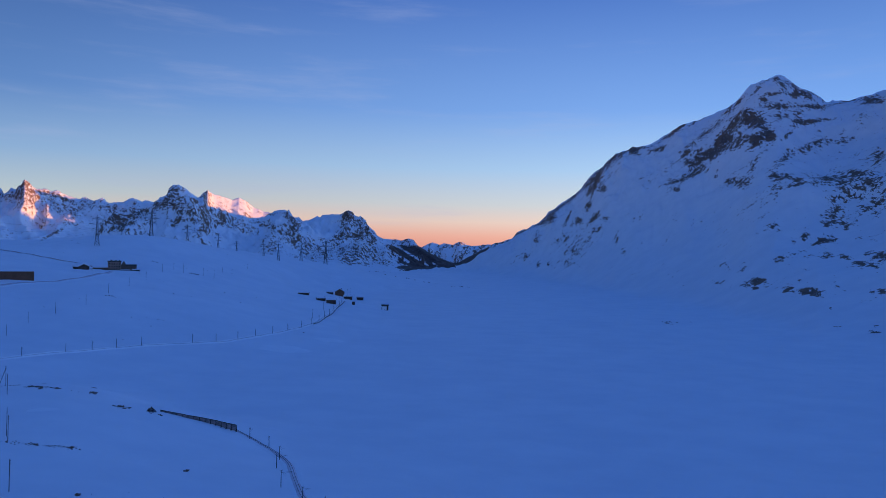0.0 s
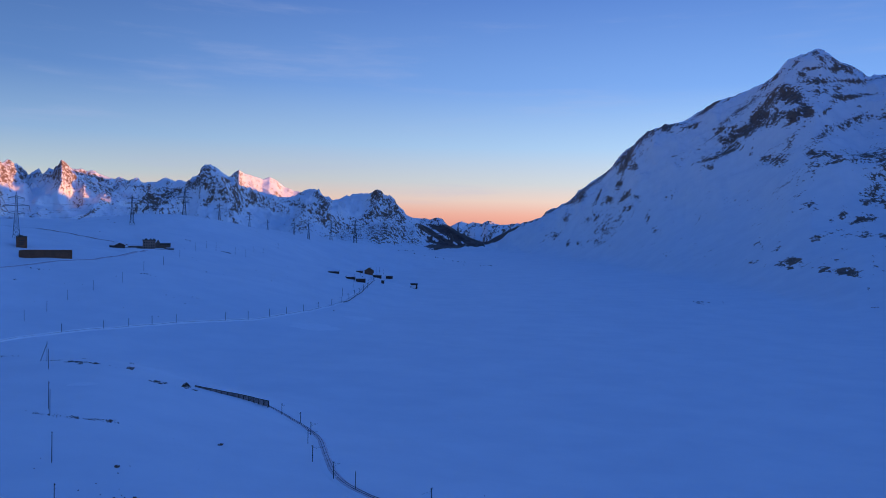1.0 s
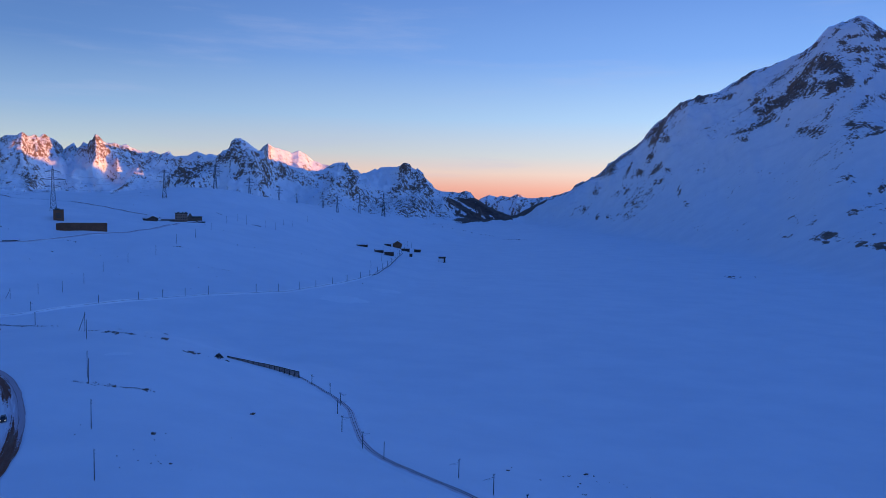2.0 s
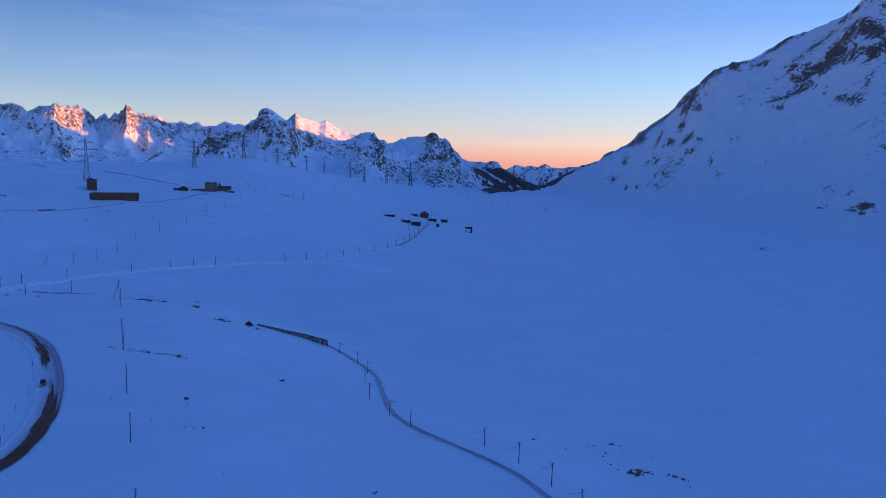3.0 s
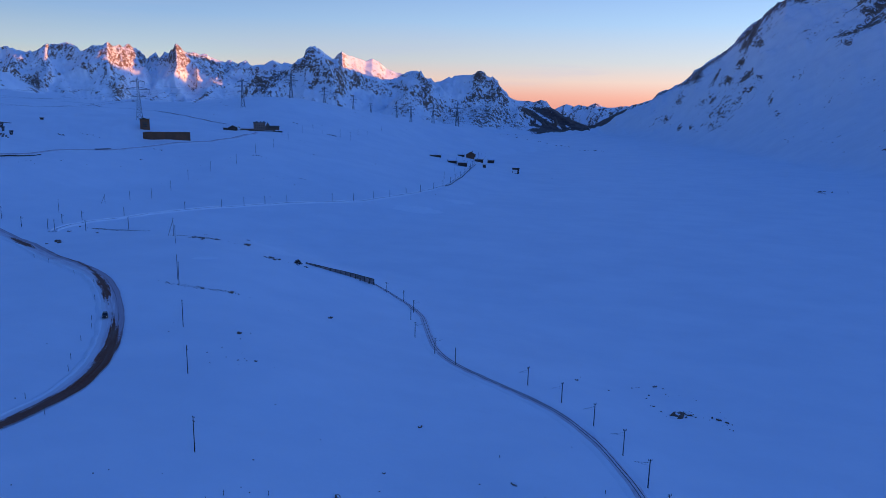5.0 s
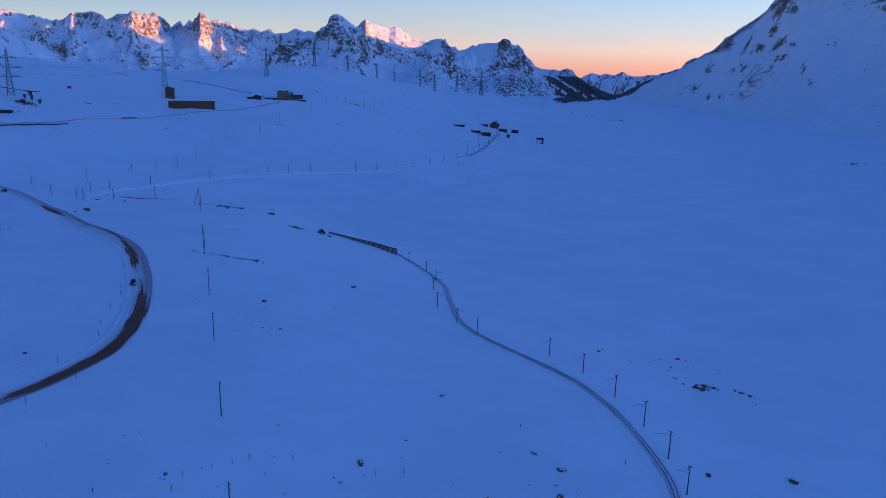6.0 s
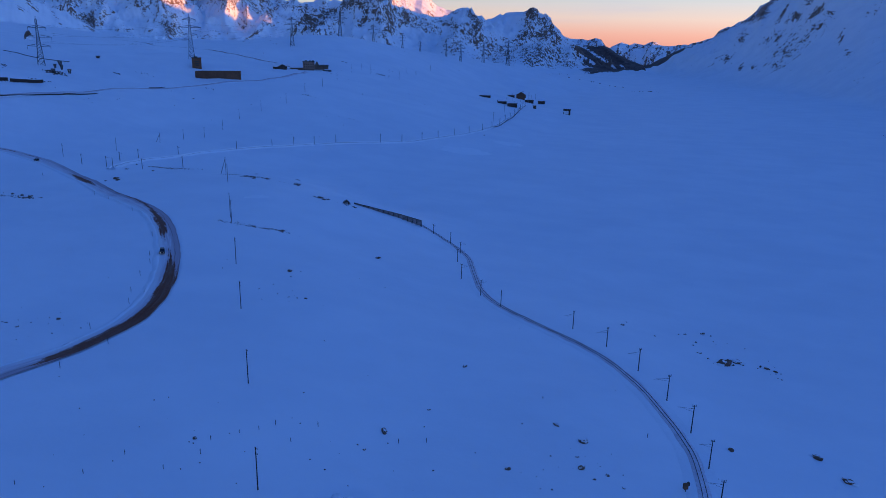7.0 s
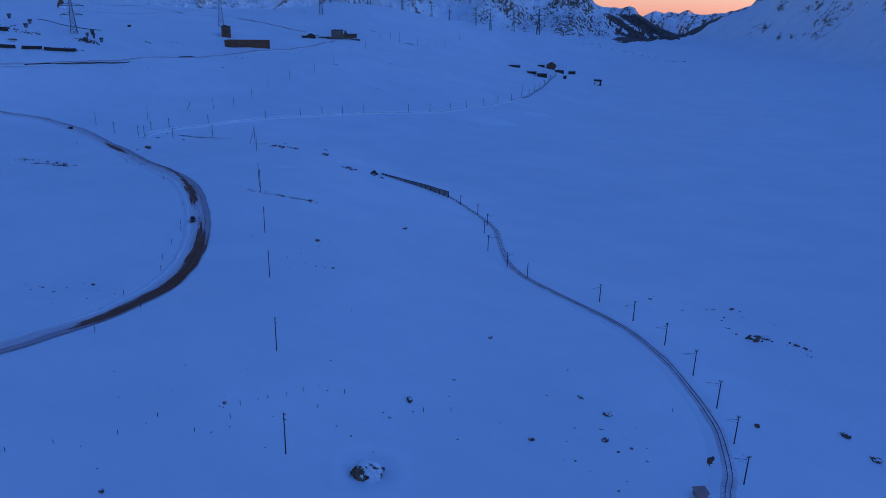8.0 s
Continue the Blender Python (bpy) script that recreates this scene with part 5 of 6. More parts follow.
def gabled_house(name, x, y, turn, w, d, eave, rise, wall_mat, label, cols=3, rows_=1, chimney=True, flip=False, snow=0.7):
    z = min(at(x + a * w / 2, y + b * d / 2) for a in (-1, 1) for b in (-1, 1)) - 0.4
    m = base(name, x, y, z, turn, label, name.replace("_", " "))
    lift = max(0.0, at(x, y) - z) + eave
    s = Shape()
    s.box(-w / 2, -d / 2, 0, w / 2, d / 2, lift)
    if flip:     # ridge along y: the gable looks to -y
        s.solid([(-w / 2, -d / 2, lift), (w / 2, -d / 2, lift), (0, -d / 2, lift + rise), (-w / 2, d / 2, lift), (w / 2, d / 2, lift), (0, d / 2, lift + rise)], [(0, 1, 2), (5, 4, 3), (1, 4, 5, 2), (0, 2, 5, 3)])
    else:
        s.solid([(-w / 2, -d / 2, lift), (-w / 2, d / 2, lift), (-w / 2, 0, lift + rise), (w / 2, -d / 2, lift), (w / 2, d / 2, lift), (w / 2, 0, lift + rise)], [(2, 1, 0), (3, 4, 5), (0, 3, 5, 2), (4, 1, 2, 5)])
    part("wall", s, wall_mat, m)
    if flip:
        roof, cap = Shape().gable(-d / 2, -w / 2, d / 2, w / 2, lift, rise, 0.3, 0.7), Shape().gable(-d / 2, -w / 2, d / 2, w / 2, lift + 0.32, rise, snow, 0.6)
        for q in (roof, cap):
            q.v = [(-b, a, c) for a, b, c in q.v]
    else:
        roof, cap = Shape().gable(-w / 2, -d / 2, w / 2, d / 2, lift, rise, 0.3, 0.7), Shape().gable(-w / 2, -d / 2, w / 2, d / 2, lift + 0.32, rise, snow, 0.6)
    r = part("roof", roof, MAT_TIMBER, m)
    part("snow_cover", cap, MAT_SNOW, r, "thick snow lying on the roof")
    if chimney:
        part("chimney", Shape().box(w * 0.15, -0.4, lift + rise * 0.3, w * 0.15 + 0.9, 0.5, lift + rise + 1.6), MAT_CONCRETE, r)
    if cols:
        windows(m, -w / 2 + 0.6, w / 2 - 0.6, -d / 2, lift - eave + 1.0, cols, rows_, 1.0, 1.3, 2.8)
    part("door", Shape().box(-w * 0.42, -d / 2 - 0.08, lift - eave, -w * 0.42 + 1.1, -d / 2 + 0.02, lift - eave + 2.1), MAT_TIMBER, m)
    return m


FACE_L, FACE_M = 27.0, 8.0
gabled_house("chalet", -470, 908, FACE_L + 28, 15, 12, 3.2, 3.6, MAT_TIMBER, "low dark timber chalet with a snow-covered gable roof", 0, 0, True, True, 1.6)


def hotel():
    x, y = -439, 934
    m = base("mountain_hotel", x, y, at(x, y, -1.0), 25, "square brown mountain hotel with low wings on a snowy terrace", "hotel")
    part("wall", Shape().box(-8, -7, 0, 8, 7, 12.5), MAT_TAUPE, m, "taupe rendered main block")
    part("roof", Shape().box(-8.5, -7.5, 12.5, 8.5, 7.5, 13.0).box(-8.5, -7.5, 13, 8.5, -7.1, 13.6).box(-8.5, 7.1, 13, 8.5, 7.5, 13.6), MAT_CONCRETE, m)
    part("roof_snow", Shape().box(-8.3, -7.05, 13.0, 8.3, 7.05, 13.45), MAT_SNOW, m, "snow lying on the flat roof")
    windows(m, -7.4, 7.4, -7.0, 2.0, 5, 3, 0.9, 1.3, 3.5)
    for cx, w in ((-5, 2.4), (1, 1.6), (5, 2.0)):
        part("chimney", Shape().box(cx, -1, 13, cx + w, 1, 15.0), MAT_CONCRETE, m)
    part("west_wing", Shape().box(-26, -4, 0, -8, 6, 4.6), MAT_PLASTER, m)
    part("west_roof", Shape().gable(-26, -4, -8, 6, 4.6, 1.4, 0.8, 0.4), MAT_SNOW, m, "snow lying on the wing's roof")
    part("east_wing", Shape().box(8, -5, 0, 27, 6, 7.2), MAT_PLASTER, m)
    part("east_roof", Shape().gable(8, -5, 27, 6, 7.2, 1.2, 0.5, 0.4), MAT_CONCRETE, m)
    t = Shape().box(9, -6, 0, 13.5, -1.5, 9.5)
    t.solid([(8.6, -6.4, 9.5), (13.9, -6.4, 9.5), (13.9, -1.1, 9.5), (8.6, -1.1, 9.5), (11.25, -3.75, 14)], [(3, 2, 1, 0), (0, 1, 4), (1, 2, 4), (2, 3, 4), (3, 0, 4)])
    part("turret", t, MAT_PLASTER, m)
    for x0, x1, y0, top in ((-31, -15, -13, 1.8), (-13, 4, -15, 0.4), (7, 19, -14, 1.4), (21, 31, -12, 2.2)):
        wall = part("terrace", Shape().box(x0, y0, -3, x1, -7, top), MAT_CONCRETE, m, "dark stone terrace wall")
        part("terrace_snow", Shape().gable(x0 + 0.3, y0 + 0.3, x1 - 0.3, -7.1, top, 0.7, 0.3, 0.0), MAT_SNOW, wall, "snow lying on the terrace")
    part("porch", Shape().box(-34, -9, 0, -26.2, -5, 3.2), MAT_TIMBER, m)


hotel()


def gallery_wall():
    """The long dark portal wall of a road gallery, bowed at one end."""
    x, y = -451, 722
    m = base("gallery_wall", x, y, at(x, y, -2.5), 31, "long dark brown gallery wall with a curved end on the snow slope", "wall")
    n, half, h, th = 26, 24.8, 11.0, 1.2
    v, f = [], []
    for i in range(n + 1):
        u = i / n * 2 - 1
        bow = 9.0 * max(0.0, -u - 0.35) ** 2
        cut = 3.4 * max(0.0, -u - 0.8) / 0.2
        xx, yy = u * half, bow
        v += [(xx, yy, cut), (xx, yy + th, cut), (xx, yy + th, h - 0.25 * cut), (xx, yy, h - 0.25 * cut)]
        if i:
            a, b = (i - 1) * 4, i * 4
            f += [(a + k, b + k, b + (k + 1) % 4, a + (k + 1) % 4)[::-1] for k in range(4)]
    f += [(0, 1, 2, 3), tuple(n * 4 + k for k in (3, 2, 1, 0))]
    part("wall", Shape().solid(v, f), MAT_RUST, m)
    part("coping", Shape().box(-half * 0.8, -0.15, h, half + 0.1, th + 0.15, h + 0.35), MAT_SNOW, m, "line of snow on the wall's top")


gallery_wall()


def tower_block():
    x, y = -497.8, 753
    m = base("shaft_tower", x, y, at(x, y, -5.5), 33, "plain dark brown ventilation tower above the gallery wall", "tower")
    part("wall", Shape().box(-5.2, -5, 0, 5.2, 5, 16.5), MAT_RUST, m)
    part("roof", Shape().box(-5.5, -5.3, 16.5, 5.5, 5.3, 17.1), MAT_CONCRETE, m)
    part("hood", Shape().box(-3, -2, 17.1, 1, 2, 18.2), MAT_CONCRETE, m)
    part("door", Shape().box(-1, -5.1, 1.5, 1.2, -4.98, 4), MAT_TIMBER, m)
    for k in range(3):
        part("louvre", Shape().box(-2.4, -5.12, 8 + k * 2, 2.4, -4.99, 9 + k * 2), MAT_STEEL, m)


tower_block()

# station hamlet
gabled_house("station_house", -187, 1277, FACE_M, 17, 13, 7.0, 5.5, MAT_RUST, "brown station house with a snowy gable roof", 0, 0, True, True)
gabled_house("annex", -203, 1264, FACE_M, 12, 6, 2.6, 1.6, MAT_TIMBER, "low timber annex beside the station house", 0, 0, False)
gabled_house("engine_shed", -167, 1240, FACE_M, 15, 9, 4.6, 2.2, MAT_TIMBER, "dark timber shed beside the railway", 0, 0, False)
gabled_house("engine_shed", -148, 1262, FACE_M, 12, 7, 4.8, 1.8, MAT_TIMBER, "dark open timber shed beyond the track", 0, 0, False)
gabled_house("goods_shed", -164, 1035, FACE_M, 14, 9, 4.8, 2.0, MAT_TIMBER, "dark goods shed with snow on its roof", 0, 0)
gabled_house("goods_shed", -182, 1050, 20, 13, 7, 3.0, 1.8, MAT_TIMBER, "low dark shed half buried in snow", 0, 0, False)
gabled_house("signal_hut", -136, 1075, FACE_M, 4.6, 4, 4.6, 1.2, MAT_TIMBER, "small dark hut next to the railway", 0, 0, False)
gabled_house("barn", -217, 1095, FACE_M, 17, 6, 2.6, 1.4, MAT_TIMBER, "long low dark barn in the snow", 0, 0, False)
gabled_house("shed", -607, 720, 35, 3.4, 2.6, 2.0, 0.8, MAT_TIMBER, "tiny dark hut on the snow slope", 0, 0, False)


def lake_hut():
    x, y = -87, 1071
    m = base("boat_hut", x, y, at(x, y, -0.4), 5, "dark timber-framed lake hut plastered with drifted snow", "hut")
    part("frame", Shape().box(-5.2, -3, 0, -4.5, 3, 4.2).box(2.6, -3, 0, 5.2, 3, 7.8).box(-5.2, -3.1, 6.2, 5.2, 3, 7.2).box(-1.5, -3, 0, 5.2, 3, 1.0), MAT_TIMBER, m)
    part("wall", Shape().box(-4.5, -2.8, 0, 2.6, 2.8, 6.2), MAT_SNOW, m, "wall plastered with drifted snow")
    part("roof", Shape().gable(-5.2, -3, 5.2, 3, 7.2, 1.2, 0.4, 0.5), MAT_TIMBER, m)


lake_hut()


# ---- snow barriers on the slope ----
def snow_baffle(x, y, turn, w, h):
    """A slatted board on two legs, wider at the top."""
    m = base("snow_baffle", x, y, at(x, y, -0.5), turn, "dark slatted drift board, wider at the top, on two legs", "snow barrier", "drift boards on the slope")
    for sgn in (-1, 1):
        part("leg", Shape().beam((sgn * w * 0.2, 0, 0), (sgn * w * 0.34, 0, h), 0.3), MAT_WOOD, m)
        part("brace", Shape().beam((sgn * w * 0.2, 2.2, 0), (sgn * w * 0.27, 0.15, h * 0.6), 0.2), MAT_WOOD, m)
    n = 11
    for i in range(n):
        z = h * (0.16 + 0.84 * i / n)
        ww = w * (0.26 + 0.26 * i / n)
        part("slat", Shape().box(-ww, -0.22, z, ww, -0.14, z + h * 0.84 / n - 0.06), MAT_WOOD, m)


for q in [(-597, 642, 3.6, 5.0), (-602, 655, 4.6, 5.6), (-584, 637, 3.4, 6.2), (-569, 609, 4.6, 5.4), (-563, 624, 4.2, 5.4), (-695, 637, 4.4, 6), (-641, 606, 4.8, 5.4), (-660, 630, 4.4, 5.6)]:
    snow_baffle(q[0], q[1], 43 + random.uniform(-12, 12), q[2], q[3])


MAT_GREYED = material("greyed_boards", (0.36, 0.29, 0.27), 0.9, 0.3, 0.6)


def snow_fence(points, h, label, lean=0.5, slats=7, tall_end=None, gap=3.2, board=0.72, slat_mat=None, post=0.28):
    pts, side, dist = along(points, gap)
    x, y = pts[len(pts) // 2]
    m = base("snow_fence", x, y, at(x, y), 0, label, "snow fence", "snow fences")
    o = Vector((x, y, at(x, y)))
    tops = []
    for k, (p, s) in enumerate(zip(pts, side)):
        hh = h if tall_end is None else h + (tall_end - h) * (k / (len(pts) - 1)) ** 1.3
        foot = Vector((p[0], p[1], at(p[0], p[1], -0.4))) - o
        out = Vector((s[0], s[1], 0))
        head = foot + Vector((0, 0, hh + 0.4)) + out * lean * hh
        tops.append((foot, head))
        part("post", Shape().beam(foot, head, post), MAT_WOOD, m)
        if hh > 2:
            part("brace", Shape().beam(foot + out * hh * 0.5, foot + (head - foot) * 0.72, 0.2), MAT_WOOD, m)
    for (f0, h0), (f1, h1) in zip(tops[:-1], tops[1:]):
        for i in range(slats):
            a, b = 0.2 + 0.8 * i / slats, 0.2 + 0.8 * (i + board) / slats
            q = [f0.lerp(h0, a), f1.lerp(h1, a), f1.lerp(h1, b), f0.lerp(h0, b)]
            nrm = (q[1] - q[0]).cross(q[3] - q[0]).normalized() * 0.07
            s = Shape().solid([v + nrm for v in q] + [v - nrm for v in q], [(0, 1, 2, 3), (7, 6, 5, 4), (0, 4, 5, 1), (1, 5, 6, 2), (2, 6, 7, 3), (3, 7, 4, 0)])
            part("slat", s, slat_mat or MAT_WOOD, m)
        if slat_mat:
            part("rail", Shape().beam(h0, h1, 0.36), MAT_WOOD, m)


snow_fence([(-600, 455), (-576, 478), (-556.5, 511)], 3.4, "long dark timber snow fence on posts", 0.35, 5, None, 3.2, 0.93)
snow_fence([(-553, 514), (-551, 534)], 3.4, "short dark timber snow fence on posts", 0.35, 5, None, 3.2, 0.93)
snow_fence([(-547.5, 533), (-540, 563)], 3.4, "dark timber snow fence standing on posts", 0.35, 5, None, 3.2, 0.93)
snow_fence([(-645, 545), (-626, 570)], 4.4, "dark timber snow fence high on the slope", 0.35, 5, None, 3.2, 0.93)
snow_fence([(-135.5, 339), (-130, 338.5), (-123, 339), (-117, 340), (-110.5, 340), (-105, 339.5), (-98, 338)], 0.7, "slanting timber snow fence above the railway bend", 0.12, 4, 3.5, 2.6, 0.94, MAT_GREYED, 0.42)


def fence_butt():
    x, y = -138, 334
    m = base("timber_crib", x, y, at(x, y, -0.3), 20, "heap of weathered timber beams at the fence's end", "timber crib")
    for k in range(7):
        part("beam", Shape().beam((-2.6 + 0.75 * k, -0.4, 0), (-0.2 + 0.12 * k, 0.4, 2.7 - 0.24 * abs(k - 3)), 0.3), MAT_WOOD, m)
    for k in range(5):
        part("plank", Shape().box(-2.4 + 0.3 * k, -0.62, 0.3 + 0.42 * k, 2.4 - 0.35 * k, -0.5, 0.6 + 0.42 * k), MAT_WOOD, m)


fence_butt()


# ---- rocks ----
def boulder_mesh(seed):
    """A rough stone."""
    bm = bmesh.new()
    bmesh.ops.create_icosphere(bm, subdivisions=3, radius=0.5)
    off = Vector((seed * 7.31, seed * 3.7, seed * 1.9))
    for v in bm.verts:
        v.co *= 1 + noise.fractal(v.co * 2.2 + off, 1.0, 2.0, 4) * 0.22 + (0.5 - noise.cell(v.co * 2.6 + off)) * 0.14
        v.co.z *= 0.72
        v.co.y *= 0.85
    me = bpy.data.meshes.new("stone")
    bm.to_mesh(me)
    bm.free()
    me.materials.append(MAT_SNOWROCK)
    return me


STONES = [boulder_mesh(k) for k in range(8)]


def boulder(x, y, size, flat=1.0):
    k = random.randrange(8)
    m = base("boulder", x, y, at(x, y, size * 0.12 * flat), random.uniform(0, 360), "rough brown boulder half buried in snow", "boulder", "boulders in the snow")
    m.scale = (size * random.uniform(0.9, 1.25), size * random.uniform(0.8, 1.0), size * flat * random.uniform(0.75, 1.0))
    part("stone", STONES[k], None, m)
    if size > 1.8:
        lip = part("snow_drift", STONES[(k + 3) % 8].copy(), None, m, "drift of snow in the lee of the stone")
        lip.data.materials.clear()
        lip.data.materials.append(MAT_SNOW)
        lip.matrix_basis = pose(0.45, 0.12, -0.12, 10, 0, 40) @ Matrix.Diagonal((1.0, 0.8, 0.62, 1))


BOULDERS = [(-2.7, 141.6, 2.2), (-9.2, 146.8, 1.3), (-2.3, 130.4, 1.6), (-17.1, 125.3, 1.2), (-36.6, 170.9, 1.3), (-39.3, 143.9, 0.8), (-45.9, 130.6, 1.6), (-47.5, 122.4, 0.9), (37.2, 218.2, 4.6), (41.2, 222.3, 2.6), (3, 129.6, 0.9),
            (1.4, 114, 0.6), (6.3, 126.4, 0.7), (33.5, 247.3, 2), (30.3, 223.4, 1), (51, 162.5, 2.0), (55.7, 154.8, 2.2), (50.3, 220.7, 1.8), (52.5, 219, 1.2), (30.6, 154.8, 1.3), (-93.9, 260.2, 1.9), (-111.7, 216.5, 1.7), (-95.6, 195.6, 0.9), (-101.1, 194.4, 0.7)]
BOULDERS += [(-138.6, 262.6, 2.2), (-150.5, 260.6, 1.8), (-145.2, 260.9, 1.5), (-178.8, 359.6, 3.4), (-201, 351.4, 2.6), (-196, 356.2, 2.2), (-292.9, 352.6, 3.0), (-302.3, 296.5, 3.0), (-309, 298, 2.2), (-318, 300.6, 2.0), (-304, 400.3, 2.2), (-210.2, 422.8, 3.2), (-243.8, 430, 2.4), (-229.3, 423, 2), (-323.9, 399.4, 2.6), (-297.9, 357.1, 3.4), (-298.7, 349, 1.8),
             (-83.5, 78.8, 1.1), (-81, 111.6, 1), (-164, 149.5, 0.9), (-157.5, 158, 1.1), (-169.2, 150.7, 0.8), (-425, 633.1, 2.6), (-152, 333.7, 2.2), (-149.2, 330.3, 1.6), (5.3, 235.6, 1.2), (26.9, 243.2, 1.1), (-3.5, 134.5, 0.7), (0.5, 127, 0.6)]
for q in BOULDERS:
    boulder(*q, 0.8)
boulder(-790.6, 810.4, 11.0, 2.4)
boulder(-590, 540, 8.0, 0.3)
boulder(-583, 533, 5.0, 0.4)


def snowy_crag(x, y):
    """The one big rock: a brown flank to the west, the rest under a broken blanket of snow."""
    m = base("rock_outcrop", x, y, at(x, y, -0.5), 22.7, "large snow-blanketed rock outcrop with a bare brown flank", "rock outcrop")

    def dome(name, grow, mat, keep=None):
        bm, off = bmesh.new(), Vector((3.0, 6.3, 2.1))
        bmesh.ops.create_icosphere(bm, subdivisions=5, radius=1.0)
        for v in bm.verts:
            c = v.co.copy()
            n = noise.fractal(c * 1.7 + off, 0.8, 2.1, 5) + 0.7 * (0.5 - noise.cell(c * 2.3 + off))
            v.co = Vector((c.x * 3.0, c.y * 2.3, c.z * 2.9)) * (1 + 0.13 * n) + c * grow
        if keep:
            bmesh.ops.delete(bm, geom=[f for f in bm.faces if not keep(f.calc_center_median())], context="FACES")
            made = bmesh.ops.extrude_face_region(bm, geom=bm.faces[:])
            for v in (g for g in made["geom"] if isinstance(g, bmesh.types.BMVert)):
                v.co += v.co.normalized() * 0.16
        me = bpy.data.meshes.new(name)
        bm.to_mesh(me)
        bm.free()
        me.polygons.foreach_set("use_smooth", np.ones(len(me.polygons), bool))
        me.materials.append(mat)
        return me

    def lies(c):
        cleft = noise.fractal(c * 0.75 + Vector((9, 1, 4)), 0.9, 2.0, 4)
        return c.x + 0.35 * c.z > -0.45 + 0.7 * noise.noise(c * 1.1) and cleft < 0.22 and c.y < 1.9
    part("stone", dome("stone", 0.0, MAT_CRAG), None, m)
    part("snow_blanket", dome("snow_blanket", 0.05, MAT_SNOW, lies), None, m, "broken blanket of snow on the rock")
    for k, (a, b, c, q) in enumerate([(-3.1, -0.9, 0.5, 1.5), (-3.6, 0.3, 0.4, 1.1), (-2.4, -1.9, 0.4, 1.0), (-1.0, -2.3, 0.5, 0.9), (3.0, 1.0, 1.0, 1.0), (-3.9, -0.2, 0.5, 0.6)]):
        st = part("stone", STONES[k % 8], None, m)
        st.matrix_basis = pose(a, b, c, 20 * k, 35 * k, 71 * k) @ Matrix.Diagonal((q, q * 1.1, q * 1.3, 1))


MAT_CRAG = material("brown_crag", (0.3, 0.17, 0.1), 0.9, 0.4, 0.8, 0.9)
snowy_crag(-44.6, 102.6)


def rubble(name, spots, label):
    """Scattered stones that show through thin snow."""
    s, rng = Shape(), random.Random(5)
    for x, y, spread_x, spread_y, n, size in spots:
        for _ in range(n):
            a, b = x + rng.gauss(0, spread_x), y + rng.gauss(0, spread_y)
            r, z, t = size * rng.uniform(0.4, 1.5), at(a, b), rng.uniform(0, 6.28)
            ring = [(a + r * math.cos(t + k * 1.2566) * rng.uniform(0.7, 1.4), b + r * 0.7 * math.sin(t + k * 1.2566) * rng.uniform(0.7, 1.3), z - 0.2) for k in range(5)]
            top = [(a + (p[0] - a) * 0.55, b + (p[1] - b) * 0.55, z + r * rng.uniform(0.35, 0.7)) for p in ring]
            s.solid(ring + top, [(k, (k + 1) % 5, (k + 1) % 5 + 5, k + 5) for k in range(5)] + [(5, 6, 7, 8, 9)])
    return tagged(new(name, s.mesh(name, MAT_ROCK)), label, "rubble", kind="stuff")


rubble("rubble", [(-150, 261, 8, 0.7, 46, 0.3), (-162, 262, 4, 0.8, 22, 0.25), (-140, 262.6, 3, 0.5, 14, 0.35), (-206, 357, 3, 1.0, 40, 0.5), (-196, 358, 5, 0.6, 22, 0.35), (-306, 413, 7, 0.8, 60, 0.5), (-292, 417, 6, 0.8, 34, 0.4), (-301, 293, 3.5, 1.0, 40, 0.5), (-316, 296, 6, 1.4, 40, 0.4), (-335, 302, 5, 1.4, 24, 0.4), (-222, 364, 3, 0.7, 14, 0.4),
                  (45, 221, 3, 0.8, 7, 0.35), (39, 219, 1.5, 1, 4, 0.4), (53, 216, 1.2, 4, 9, 0.3), (-580, 618, 8, 3, 60, 1.0), (-566, 612, 4, 3, 25, 1.2), (-552, 570, 6, 2, 20, 0.7), (-630, 590, 10, 5, 60, 0.9), (-152, 333, 2.5, 1.2, 18, 0.5), (-133, 331, 3, 0.8, 10, 0.4),
                  (-539, 664.6, 3, 1.0, 10, 0.7), (-519, 684.7, 6, 0.8, 14, 0.5), (-435.5, 678.2, 6, 0.8, 18, 0.5), (-355.4, 998, 4, 1.0, 10, 0.9), (-421, 1024, 2, 0.6, 6, 0.8), (-332, 699, 5, 0.8, 14, 0.5), (-264, 661, 5, 0.6, 10, 0.5)], "dark stones showing through wind-blown snow")
rubble("stone_scatter", [(-60, 118, 18, 7, 20, 0.2), (-5, 130, 9, 9, 18, 0.22), (-90, 100, 14, 10, 12, 0.18), (-40, 160, 30, 20, 10, 0.2), (30, 235, 14, 10, 14, 0.35), (-160, 155, 8, 5, 18, 0.22), (-100, 195, 8, 3, 9, 0.24), (-110, 240, 30, 30, 10, 0.22),
                         (-400, 640, 60, 40, 14, 0.42), (-300, 600, 60, 60, 12, 0.4), (-250, 900, 90, 90, 14, 0.55), (-480, 560, 30, 30, 10, 0.4), (334, 994, 14, 4, 16, 1.0), (-64, 1893, 30, 12, 16, 1.6), (31, 1745, 30, 8, 12, 1.4), (-300, 2600, 90, 60, 20, 2.0)], "small dark stones and tufts in the snow")


